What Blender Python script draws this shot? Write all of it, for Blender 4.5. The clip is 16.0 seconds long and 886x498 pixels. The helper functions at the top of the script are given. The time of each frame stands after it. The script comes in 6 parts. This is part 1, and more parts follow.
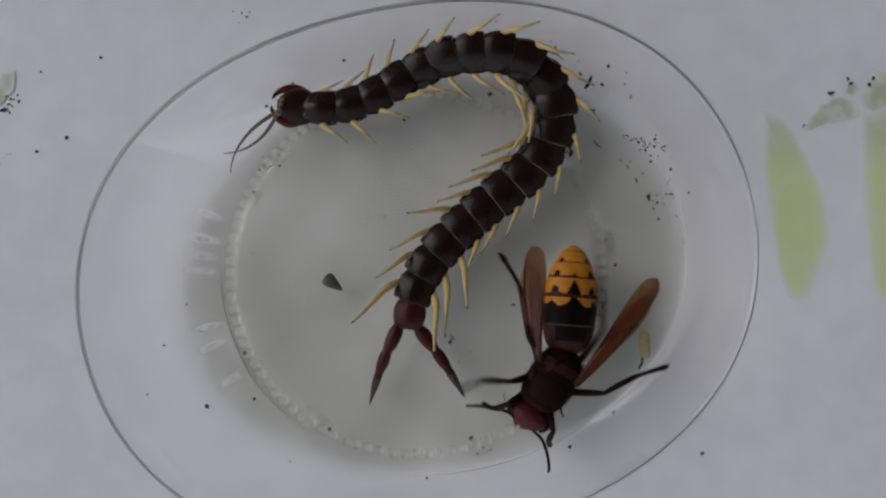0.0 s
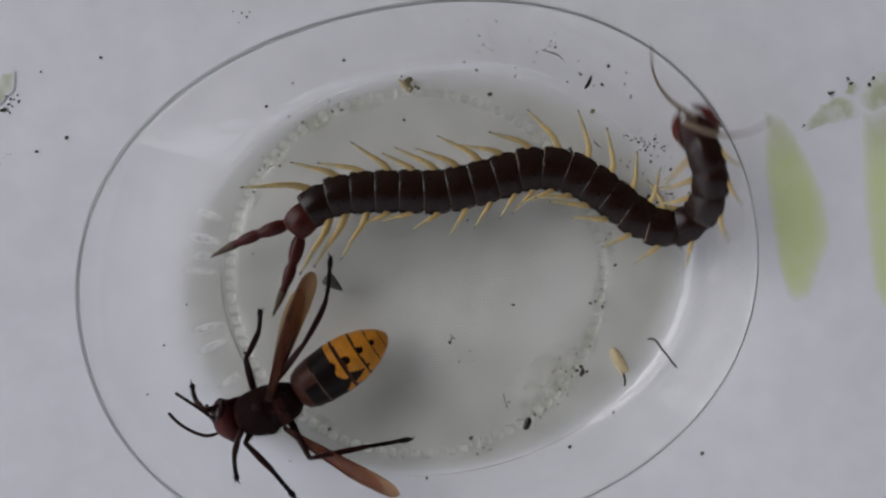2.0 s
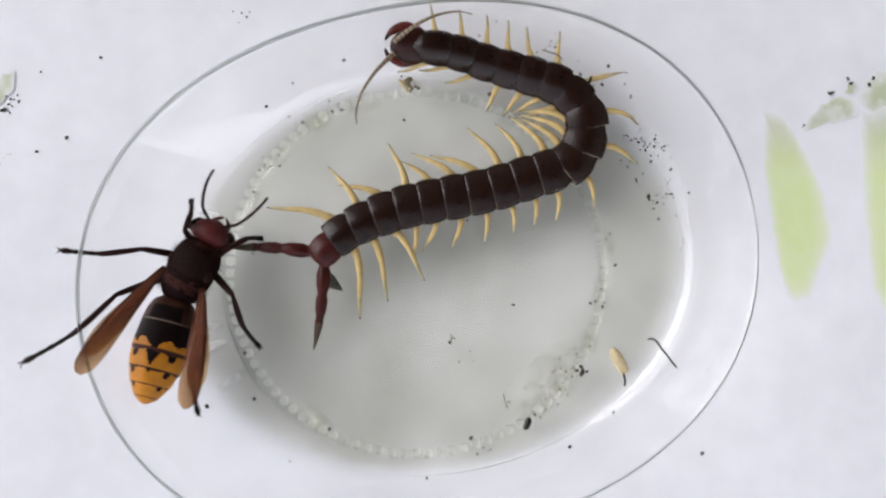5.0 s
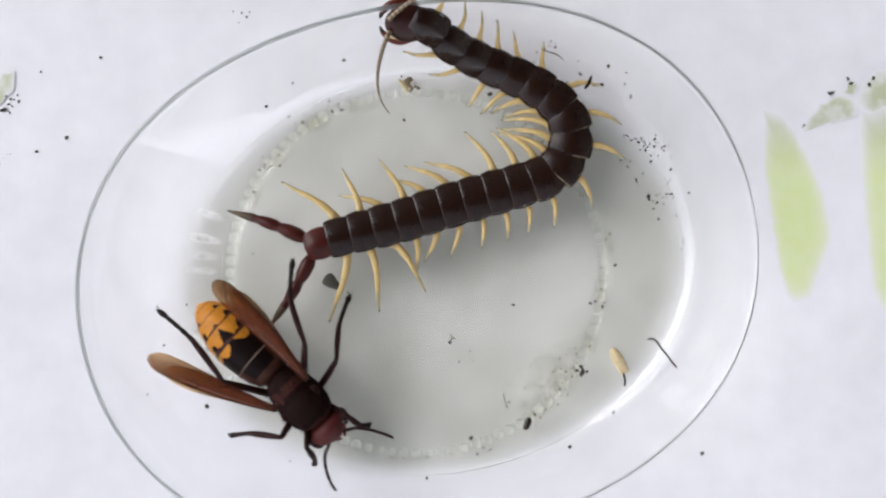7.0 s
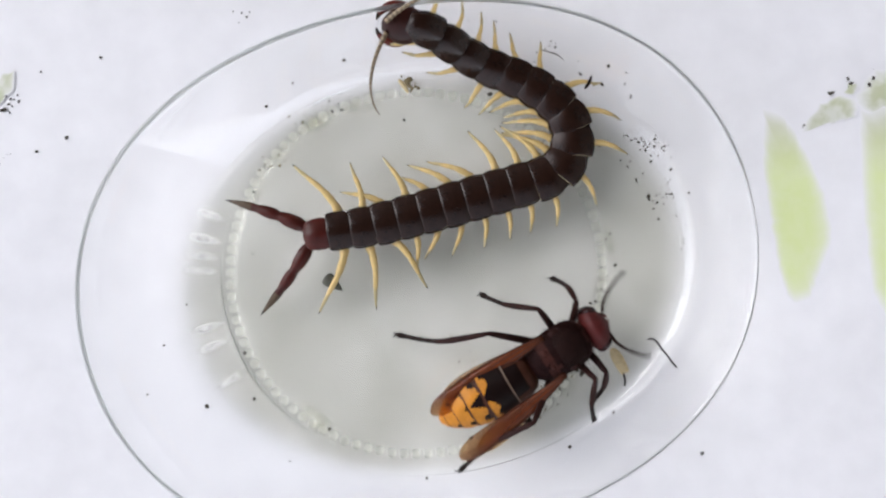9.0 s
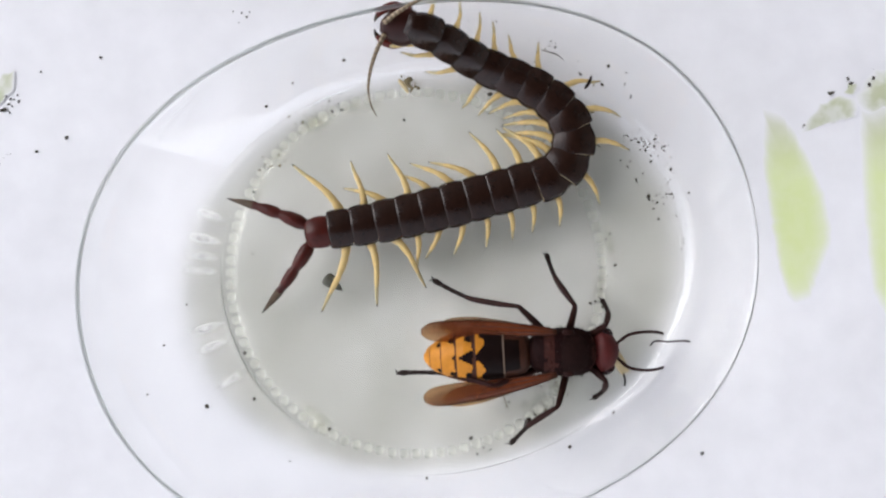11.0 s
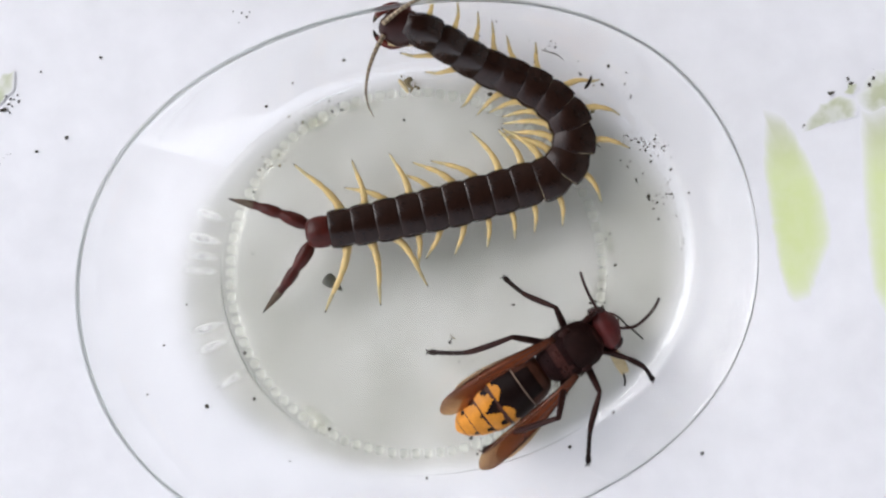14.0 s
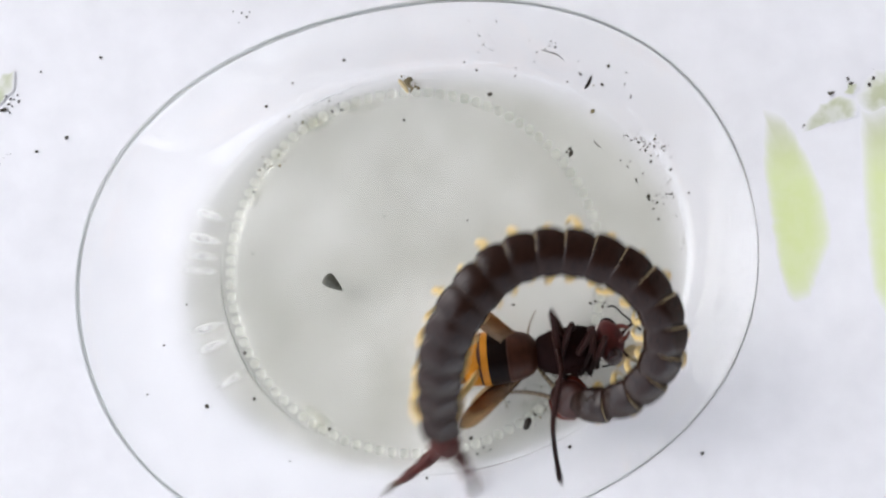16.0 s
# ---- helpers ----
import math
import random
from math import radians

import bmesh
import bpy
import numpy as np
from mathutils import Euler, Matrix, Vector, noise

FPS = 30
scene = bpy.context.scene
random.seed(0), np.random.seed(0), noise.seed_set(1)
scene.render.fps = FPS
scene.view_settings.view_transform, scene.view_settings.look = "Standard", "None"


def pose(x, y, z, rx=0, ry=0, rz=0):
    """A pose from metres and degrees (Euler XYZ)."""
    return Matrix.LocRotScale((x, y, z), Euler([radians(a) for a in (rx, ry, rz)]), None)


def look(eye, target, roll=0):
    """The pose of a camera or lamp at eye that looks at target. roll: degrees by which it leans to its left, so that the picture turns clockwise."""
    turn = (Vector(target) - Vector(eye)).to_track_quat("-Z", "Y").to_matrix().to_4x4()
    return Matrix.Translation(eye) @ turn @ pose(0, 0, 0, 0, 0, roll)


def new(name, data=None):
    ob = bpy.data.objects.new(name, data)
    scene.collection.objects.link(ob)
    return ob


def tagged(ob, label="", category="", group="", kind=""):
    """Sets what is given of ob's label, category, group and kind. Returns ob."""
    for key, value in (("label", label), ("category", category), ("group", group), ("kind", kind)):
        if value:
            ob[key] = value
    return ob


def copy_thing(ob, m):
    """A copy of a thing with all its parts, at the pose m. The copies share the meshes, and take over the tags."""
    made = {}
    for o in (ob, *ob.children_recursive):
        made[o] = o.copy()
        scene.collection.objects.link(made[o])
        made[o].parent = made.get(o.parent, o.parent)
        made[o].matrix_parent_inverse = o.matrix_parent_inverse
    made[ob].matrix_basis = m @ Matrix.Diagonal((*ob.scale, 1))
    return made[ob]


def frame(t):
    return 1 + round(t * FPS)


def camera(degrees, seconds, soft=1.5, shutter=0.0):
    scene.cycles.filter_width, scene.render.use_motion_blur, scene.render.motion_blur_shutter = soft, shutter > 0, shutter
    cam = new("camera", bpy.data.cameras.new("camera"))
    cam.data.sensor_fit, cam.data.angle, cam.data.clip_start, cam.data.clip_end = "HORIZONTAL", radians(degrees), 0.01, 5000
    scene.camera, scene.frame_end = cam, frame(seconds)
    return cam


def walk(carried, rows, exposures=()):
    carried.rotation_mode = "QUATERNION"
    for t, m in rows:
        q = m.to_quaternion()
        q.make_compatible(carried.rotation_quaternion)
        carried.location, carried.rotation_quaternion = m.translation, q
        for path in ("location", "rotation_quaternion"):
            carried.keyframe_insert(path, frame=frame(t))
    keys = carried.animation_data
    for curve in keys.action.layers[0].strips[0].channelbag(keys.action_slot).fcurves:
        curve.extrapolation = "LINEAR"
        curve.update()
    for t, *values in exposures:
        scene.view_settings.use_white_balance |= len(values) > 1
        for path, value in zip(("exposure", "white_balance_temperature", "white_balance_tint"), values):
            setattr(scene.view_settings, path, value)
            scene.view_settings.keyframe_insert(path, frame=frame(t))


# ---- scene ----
# Everything below is built in millimetres and scaled to metres when it is linked.
MM = 0.001
cam = camera(50, 16.0, soft=2.3, shutter=0.5)
walk(cam, [(0.0, pose(0, 0, 0.13939)), (16.0, pose(0, 0, 0.13939))],
     exposures=[(0.0, -1.27, 6350, 14.5), (1.0, -1.22, 6350, 14.5), (2.0, -1.07, 6350, 14.5), (2.8, -0.69, 6350, 14.5), (3.5, -0.42, 6400, 13.5),
                (4.2, -0.22, 6400, 13.5), (6.3, -0.08, 6400, 13.5), (9.0, -0.01, 6400, 13.5), (13.5, 0.01, 6400, 13.0), (14.8, 0.06, 6400, 13.0), (16.0, 0.09, 6400, 13.0)])

# ---- light: soft daylight from one side ----
world = bpy.data.worlds.new("daylight")
scene.world = world
world.use_nodes = True
sky = world.node_tree.nodes.new("ShaderNodeTexSky")
sky.sky_type, sky.sun_disc = "NISHITA", False
sky.sun_elevation, sky.sun_rotation = radians(37), radians(-62)
overcast = world.node_tree.nodes.new("ShaderNodeHueSaturation")
overcast.inputs["Saturation"].default_value = 0.24
world.node_tree.links.new(sky.outputs[0], overcast.inputs["Color"])
world.node_tree.links.new(overcast.outputs[0], world.node_tree.nodes["Background"].inputs[0])
world.node_tree.nodes["Background"].inputs[1].default_value = 0.46
sun = new("sun", bpy.data.lights.new("sun", "SUN"))
sun.data.energy, sun.data.angle, sun.data.color = 0.50, radians(40), (1.0, 0.97, 0.93)
sun.matrix_world = look((-0.72, 0.38, 0.62), (0, 0, 0))


# ---- materials ----
def shade(name, colour, rough=0.5, spots=0.25, size=1.0, bump=0.0, second=None, gloss=0.4):
    """A surface whose colour wanders at two scales; size in millimetres."""
    m = bpy.data.materials.new(name)
    m.use_nodes = True
    nt = m.node_tree
    b = nt.nodes["Principled BSDF"]
    at = nt.nodes.new("ShaderNodeTexCoord")
    coarse, fine = nt.nodes.new("ShaderNodeTexNoise"), nt.nodes.new("ShaderNodeTexNoise")
    for n, s in ((coarse, 1 / (size * MM)), (fine, 7 / (size * MM))):
        n.inputs["Scale"].default_value = s
        n.inputs["Detail"].default_value = 4
        nt.links.new(at.outputs["Object"], n.inputs["Vector"])
    both = nt.nodes.new("ShaderNodeMath")
    both.operation = "MULTIPLY_ADD"
    both.inputs[1].default_value = 0.6
    half = nt.nodes.new("ShaderNodeMath")
    half.operation = "MULTIPLY"
    half.inputs[1].default_value = 0.4
    nt.links.new(fine.outputs["Fac"], half.inputs[0])
    nt.links.new(coarse.outputs["Fac"], both.inputs[0])
    nt.links.new(half.outputs[0], both.inputs[2])
    ramp = nt.nodes.new("ShaderNodeValToRGB")
    ramp.color_ramp.elements[0].position, ramp.color_ramp.elements[1].position = 0.3, 0.7
    other = second or [c * (1 - spots) for c in colour]
    ramp.color_ramp.elements[0].color = (*other, 1)
    ramp.color_ramp.elements[1].color = (*[min(1, c * (1 + spots * 0.5)) for c in colour], 1)
    nt.links.new(both.outputs[0], ramp.inputs[0])
    nt.links.new(ramp.outputs[0], b.inputs["Base Color"])
    b.inputs["Roughness"].default_value = rough
    b.inputs["Specular IOR Level"].default_value = gloss
    if bump:
        bp = nt.nodes.new("ShaderNodeBump")
        bp.inputs["Strength"].default_value, bp.inputs["Distance"].default_value = bump, 0.1 * size * MM
        nt.links.new(both.outputs[0], bp.inputs["Height"])
        nt.links.new(bp.outputs[0], b.inputs["Normal"])
    return m


def clear_glass(name, tint, rough):
    m = bpy.data.materials.new(name)
    m.use_nodes = True
    b = m.node_tree.nodes["Principled BSDF"]
    b.inputs["Base Color"].default_value = (*tint, 1)
    b.inputs["Transmission Weight"].default_value = 1.0
    b.inputs["Roughness"].default_value = rough
    b.inputs["IOR"].default_value = 1.47
    return m


def shaded_bowl_glass():
    """Clear glass; the shade under the dish floor is put into a greener-grey tint over its oval."""
    m = clear_glass("shaded_bowl_glass", (0.985, 0.99, 0.985), 0.045)
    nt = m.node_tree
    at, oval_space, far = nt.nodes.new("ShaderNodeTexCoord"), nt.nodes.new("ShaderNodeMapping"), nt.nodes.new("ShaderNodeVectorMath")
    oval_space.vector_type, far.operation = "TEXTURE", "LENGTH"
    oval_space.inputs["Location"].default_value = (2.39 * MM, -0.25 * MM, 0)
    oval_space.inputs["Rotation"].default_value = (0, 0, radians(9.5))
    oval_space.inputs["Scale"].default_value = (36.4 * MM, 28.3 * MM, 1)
    # thick only fades the painted grey shade out past the floor's edge
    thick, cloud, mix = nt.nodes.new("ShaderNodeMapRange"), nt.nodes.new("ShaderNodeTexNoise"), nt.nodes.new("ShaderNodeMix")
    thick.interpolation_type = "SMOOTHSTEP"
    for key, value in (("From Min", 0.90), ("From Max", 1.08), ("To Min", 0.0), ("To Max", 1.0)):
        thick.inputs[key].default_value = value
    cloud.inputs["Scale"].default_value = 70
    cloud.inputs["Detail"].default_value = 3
    # film holds the floor's painted grey, mottled at random
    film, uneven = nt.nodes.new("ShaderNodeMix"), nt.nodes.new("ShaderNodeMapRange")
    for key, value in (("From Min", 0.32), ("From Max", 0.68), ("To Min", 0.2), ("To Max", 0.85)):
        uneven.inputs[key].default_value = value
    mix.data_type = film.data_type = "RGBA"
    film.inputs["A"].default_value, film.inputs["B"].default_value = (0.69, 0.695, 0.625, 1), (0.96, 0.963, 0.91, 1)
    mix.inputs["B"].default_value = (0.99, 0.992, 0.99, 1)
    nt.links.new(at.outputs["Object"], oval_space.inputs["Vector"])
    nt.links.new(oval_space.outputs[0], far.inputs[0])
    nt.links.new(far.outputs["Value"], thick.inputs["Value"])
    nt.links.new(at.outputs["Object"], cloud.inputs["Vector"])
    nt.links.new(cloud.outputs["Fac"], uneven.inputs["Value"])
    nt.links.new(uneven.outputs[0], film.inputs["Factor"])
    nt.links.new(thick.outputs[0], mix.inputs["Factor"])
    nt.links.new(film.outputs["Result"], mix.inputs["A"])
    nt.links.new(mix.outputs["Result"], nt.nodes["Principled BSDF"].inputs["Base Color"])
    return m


def membrane(name, tint, through_part, side):
    """A thin see-through wing skin, denser towards its root and its leading edge."""
    m = shade(name, tint, 0.25, 0.35, 1.5, 0.2)
    nt = m.node_tree
    mix, clear = nt.nodes.new("ShaderNodeMixShader"), nt.nodes.new("ShaderNodeBsdfTransparent")
    clear.inputs[0].default_value = (0.86, 0.70, 0.52, 1)
    at, split, fade = nt.nodes.new("ShaderNodeTexCoord"), nt.nodes.new("ShaderNodeSeparateXYZ"), nt.nodes.new("ShaderNodeMapRange")
    for key, value in (("From Min", -4 * MM), ("From Max", -18 * MM), ("To Min", through_part - 0.42), ("To Max", through_part + 0.26)):
        fade.inputs[key].default_value = value
    nt.links.new(at.outputs["Object"], split.inputs[0])
    nt.links.new(split.outputs[0], fade.inputs["Value"])
    trail, both = nt.nodes.new("ShaderNodeMapRange"), nt.nodes.new("ShaderNodeMath")
    for key, value in (("From Min", 0.9 * side * MM), ("From Max", -1.2 * side * MM), ("To Min", -0.12), ("To Max", 0.30)):
        trail.inputs[key].default_value = value
    both.use_clamp = True
    nt.links.new(split.outputs[1], trail.inputs["Value"])
    nt.links.new(fade.outputs[0], both.inputs[0])
    nt.links.new(trail.outputs[0], both.inputs[1])
    nt.links.new(both.outputs[0], mix.inputs[0])
    nt.links.new(nt.nodes["Principled BSDF"].outputs[0], mix.inputs[1])
    nt.links.new(clear.outputs[0], mix.inputs[2])
    nt.links.new(mix.outputs[0], nt.nodes["Material Output"].inputs["Surface"])
    return m


CLOTH = shade("white_oilcloth", (0.78, 0.78, 0.80), 0.55, 0.10, 34, 0.03)


def printed(name, ink, faded, patchy):
    """Ink on the oilcloth: the sheet's own colour shows where the print thins out."""
    m = shade(name, ink, 0.55, 0.08, 5, 0.03)
    nt = m.node_tree
    amount, split = nt.nodes.new("ShaderNodeAttribute"), nt.nodes.new("ShaderNodeSeparateColor")
    amount.attribute_name = "ink"
    cloud, cover, both = nt.nodes.new("ShaderNodeTexNoise"), nt.nodes.new("ShaderNodeMapRange"), nt.nodes.new("ShaderNodeMath")
    hue, over = nt.nodes.new("ShaderNodeMix"), nt.nodes.new("ShaderNodeMix")
    hue.data_type = over.data_type = "RGBA"
    cloud.inputs["Scale"].default_value, cloud.inputs["Detail"].default_value = 330, 4
    for key, value in zip(("From Min", "From Max", "To Min", "To Max"), (0.40, 0.58, 1 - patchy, 1.0)):
        cover.inputs[key].default_value = value
    both.operation = "MULTIPLY"
    hue.inputs["A"].default_value, hue.inputs["B"].default_value = (*ink, 1), (*faded, 1)
    over.inputs["A"].default_value = (0.78, 0.78, 0.80, 1)
    nt.links.new(nt.nodes.new("ShaderNodeNewGeometry").outputs["Position"], cloud.inputs["Vector"])
    nt.links.new(amount.outputs["Color"], split.inputs[0])
    nt.links.new(cloud.outputs["Fac"], cover.inputs["Value"])
    nt.links.new(split.outputs[0], both.inputs[0])
    nt.links.new(cover.outputs[0], both.inputs[1])
    nt.links.new(both.outputs[0], over.inputs["Factor"])
    nt.links.new(split.outputs[1], hue.inputs["Factor"])
    nt.links.new(hue.outputs["Result"], over.inputs["B"])
    nt.links.new(over.outputs["Result"], nt.nodes["Principled BSDF"].inputs["Base Color"])
    return m


GREEN = printed("printed_green", (0.64, 0.72, 0.36), (0.50, 0.52, 0.36), 0.12)
OLIVE = printed("printed_olive", (0.42, 0.45, 0.28), (0.50, 0.53, 0.36), 0.5)
RIMGLASS = clear_glass("grey_edge_tint", (0.50, 0.53, 0.51), 0.3)
SHADEDGLASS = shaded_bowl_glass()
FROSTED = clear_glass("moulded_glass", (0.93, 0.94, 0.91), 0.4)
SHELL = shade("dark_shell", (0.0170, 0.0074, 0.0050), 0.22, 0.5, 2.0, 0.14, gloss=0.26)
TAIL = shade("red_brown_shell", (0.054, 0.0090, 0.006), 0.32, 0.5, 1.5, 0.15, gloss=0.2)
TAILTIP = shade("dull_brown_tip", (0.085, 0.058, 0.036), 0.4, 0.5, 0.8, 0.15, gloss=0.2)
HEADSHELL = shade("dark_red_shell", (0.018, 0.006, 0.0045), 0.3, 0.3, 1.8, 0.15, gloss=0.24, second=(0.030, 0.007, 0.005))
PALE = shade("pale_joint", (0.42, 0.33, 0.19), 0.5, 0.3, 0.6)
BELLY = shade("tan_belly", (0.25, 0.14, 0.055), 0.5, 0.4, 1.0, 0.2)
LEGTAN = shade("yellow_leg", (0.57, 0.40, 0.155), 0.4, 0.35, 0.9, 0.1, second=(0.38, 0.30, 0.13))
LEGGREY = shade("grey_green_leg", (0.43, 0.34, 0.17), 0.4, 0.4, 0.7, 0.1, second=(0.27, 0.24, 0.12))
CLAW = shade("black_claw", (0.02, 0.014, 0.01), 0.25, 0.3, 0.5)
GREYHORN = shade("grey_feeler", (0.24, 0.18, 0.11), 0.45, 0.5, 0.5)
HORNBAND = shade("feeler_band", (0.12, 0.085, 0.05), 0.45, 0.4, 0.5)
FANG = shade("red_fang", (0.085, 0.011, 0.005), 0.3, 0.4, 0.8, gloss=0.3)
THORAX = shade("thorax_brown", (0.0125, 0.0045, 0.0036), 0.7, 0.5, 0.9, 0.6, gloss=0.07)
SCUTE = shade("thorax_rust", (0.038, 0.0115, 0.0085), 0.6, 0.5, 0.8, 0.6, gloss=0.08)
RUST = shade("head_rust", (0.074, 0.0100, 0.0090), 0.5, 0.4, 1.0, 0.3, gloss=0.22)
RUSTDARK = shade("thorax_side", (0.011, 0.003, 0.0027), 0.65, 0.5, 0.9, 0.6, gloss=0.06)
EYE = shade("dark_eye", (0.022, 0.005, 0.005), 0.25, 0.4, 0.5, gloss=0.3)
YELLOW = shade("abdomen_yellow", (0.50, 0.195, 0.016), 0.4, 0.3, 1.5, 0.15, gloss=0.18)
EDGELINE = shade("ring_edge", (0.085, 0.05, 0.03), 0.5, 0.4, 0.8)
BANDRUST = shade("abdomen_rust", (0.045, 0.014, 0.007), 0.45, 0.5, 1.0, 0.2, gloss=0.15)
BLACK = shade("abdomen_black", (0.0065, 0.0025, 0.002), 0.45, 0.5, 1.0, 0.2, gloss=0.09)
LEGRUST = shade("leg_rust", (0.020, 0.0055, 0.0042), 0.5, 0.4, 0.8, 0.2, gloss=0.11)
FOOTDARK = shade("foot_dark", (0.012, 0.006, 0.005), 0.6, 0.4, 0.4, 0.4, gloss=0.1)
WING = {side: membrane("amber_wing", (0.135, 0.036, 0.014), 0.32, side) for side in (1, -1)}
HINDWING = membrane("pale_wing", (0.34, 0.25, 0.17), 0.72, 1)
VEIN = shade("wing_vein", (0.050, 0.015, 0.007), 0.45, 0.3, 0.8, gloss=0.2)
SEED = shade("grey_seed", (0.09, 0.09, 0.07), 0.6, 0.5, 0.5, 0.6)
HUSK = shade("straw_husk", (0.58, 0.47, 0.27), 0.6, 0.4, 0.5, 0.4)
SOIL = shade("dark_soil", (0.05, 0.042, 0.03), 0.8, 0.5, 0.3, 0.6)
STAIN = shade("green_stain", (0.16, 0.13, 0.065), 0.7, 0.4, 0.4, 0.4)


def smear(name, tint, most):
    """A thin patchy film for dried stains and painted rib glints, thinning out from its middle; the patch is one unit
    wide.
    """
    m = shade(name, tint, 0.6, 0.4, 1.2, 0.1)
    nt = m.node_tree
    mix, clear = nt.nodes.new("ShaderNodeMixShader"), nt.nodes.new("ShaderNodeBsdfTransparent")
    at, far, cloud = nt.nodes.new("ShaderNodeTexCoord"), nt.nodes.new("ShaderNodeVectorMath"), nt.nodes.new("ShaderNodeTexNoise")
    far.operation = "LENGTH"
    patchy, thin, cover = nt.nodes.new("ShaderNodeMapRange"), nt.nodes.new("ShaderNodeMapRange"), nt.nodes.new("ShaderNodeMath")
    cloud.inputs["Scale"].default_value, cloud.inputs["Detail"].default_value = 420, 5
    for node, rows in ((patchy, (0.36, 0.66, 0.25, 1.0)), (thin, (0.2 * MM, 1.0 * MM, most, 0.0))):
        for key, value in zip(("From Min", "From Max", "To Min", "To Max"), rows):
            node.inputs[key].default_value = value
    cover.operation = "MULTIPLY"
    nt.links.new(at.outputs["Object"], far.inputs[0])
    nt.links.new(nt.nodes.new("ShaderNodeNewGeometry").outputs["Position"], cloud.inputs["Vector"])
    nt.links.new(cloud.outputs["Fac"], patchy.inputs["Value"])
    nt.links.new(far.outputs["Value"], thin.inputs["Value"])
    nt.links.new(patchy.outputs[0], cover.inputs[0])
    nt.links.new(thin.outputs[0], cover.inputs[1])
    nt.links.new(cover.outputs[0], mix.inputs[0])
    nt.links.new(clear.outputs[0], mix.inputs[1])
    nt.links.new(nt.nodes["Principled BSDF"].outputs[0], mix.inputs[2])
    nt.links.new(mix.outputs[0], nt.nodes["Material Output"].inputs["Surface"])
    return m


FILM = smear("olive_film", (0.26, 0.26, 0.10), 0.42)
RIBGLINT = smear("painted_rib_glint", (0.85, 0.86, 0.85), 0.5)
REDFILM = smear("brown_film", (0.30, 0.17, 0.07), 0.5)


# ---- building helpers ----
def part(name, bm, mats, parent=None, label="", at=None, smooth=True):
    """Links a bmesh, given in millimetres, as one mesh object under a thing or a part."""
    bm.transform(Matrix.Scale(MM, 4))
    bmesh.ops.recalc_face_normals(bm, faces=bm.faces)
    me = bpy.data.meshes.new(name)
    bm.to_mesh(me)
    bm.free()
    for f in me.polygons:
        f.use_smooth = smooth
    for m in mats if isinstance(mats, (list, tuple)) else [mats]:
        me.materials.append(m)
    return linked(name, me, parent, label, at)


def linked(name, me, parent=None, label="", at=None):
    ob = new(name, me)
    ob.parent = parent
    if at is not None:
        ob.matrix_basis = at
    return tagged(ob, label) if label else ob


def place(x, y, z, rx=0, ry=0, rz=0):
    return pose(x * MM, y * MM, z * MM, rx, ry, rz)


def loft(bm, rings, caps=True, slot=None):
    """Skins closed rings of points; slot(row, column) picks the material."""
    rows = [[bm.verts.new(p) for p in ring] for ring in rings]
    n = len(rows[0])
    for i in range(len(rows) - 1):
        for j in range(n):
            f = bm.faces.new((rows[i][j], rows[i][(j + 1) % n], rows[i + 1][(j + 1) % n], rows[i + 1][j]))
            if slot:
                f.material_index = slot(i, j)
    if caps:
        for r, i in ((rows[0], 0), (rows[-1], len(rows) - 2)):
            f = bm.faces.new(r)
            if slot:
                f.material_index = slot(i, 0)
    return bm


def tube(bm, path, radii, n=8, flat=1.0, slot=None):
    """A round rod along a path; flat squashes it upright."""
    path = [Vector(p) for p in path]
    rings, side = [], None
    for i, p in enumerate(path):
        way = (path[min(i + 1, len(path) - 1)] - path[max(i - 1, 0)]).normalized()
        ref = side if side is not None else (Vector((0, 0, 1)).cross(way) if abs(way.z) < 0.9 else Vector((0, 1, 0)))
        side = (ref - way * ref.dot(way)).normalized()
        up = way.cross(side)
        r = radii[i]
        rings.append([p + side * (r * math.cos(2 * math.pi * k / n)) + up * (r * flat * math.sin(2 * math.pi * k / n)) for k in range(n)])
    return loft(bm, rings, True, slot)


def smooth_path(points, steps=6):
    """Points on a soft curve through the given ones."""
    p = [np.array(q, float) for q in points]
    out = []
    for i in range(len(p) - 1):
        a, b, c, d = p[max(i - 1, 0)], p[i], p[i + 1], p[min(i + 2, len(p) - 1)]
        for k in range(steps):
            u = k / steps
            out.append(0.5 * (2 * b + (c - a) * u + (2 * a - 5 * b + 4 * c - d) * u * u + (3 * b - a - 3 * c + d) * u ** 3))
    return out + [p[-1]]


def ball(bm, at, size, cols=16, rows=10, slot=None):
    rings = []
    for i in range(1, rows):
        a = math.pi * i / rows
        rings.append([Vector((at[0] - math.cos(a) * size[0], at[1] + math.sin(a) * size[1] * math.cos(2 * math.pi * k / cols),
                              at[2] + math.sin(a) * size[2] * math.sin(2 * math.pi * k / cols))) for k in range(cols)])
    return loft(bm, rings, True, slot)


# ---- the glass dish: its ground plan and inner height, in millimetres ----
FOOT = (-3.94, -3.5, 28.4, 27.6, 0.0)
EDGE = (-1.55, -3.6, 36.5, 28.9, 9.0)
RIM = (-3.31, -3.36, 45.83, 35.79, 12.83)
FLOOR_Z, RIM_Z = 3.0, 13.5


def plan(s):
    """Oval of the dish at s: 0 centre, 1 foot ring, 2 edge of the floor, 3 rim."""
    if s <= 1:
        return (FOOT[0], FOOT[1], FOOT[2] * s, FOOT[3] * s, FOOT[4])
    a, b, k = (FOOT, EDGE, s - 1) if s <= 2 else (EDGE, RIM, s - 2)
    return tuple(p + (q - p) * k for p, q in zip(a, b))


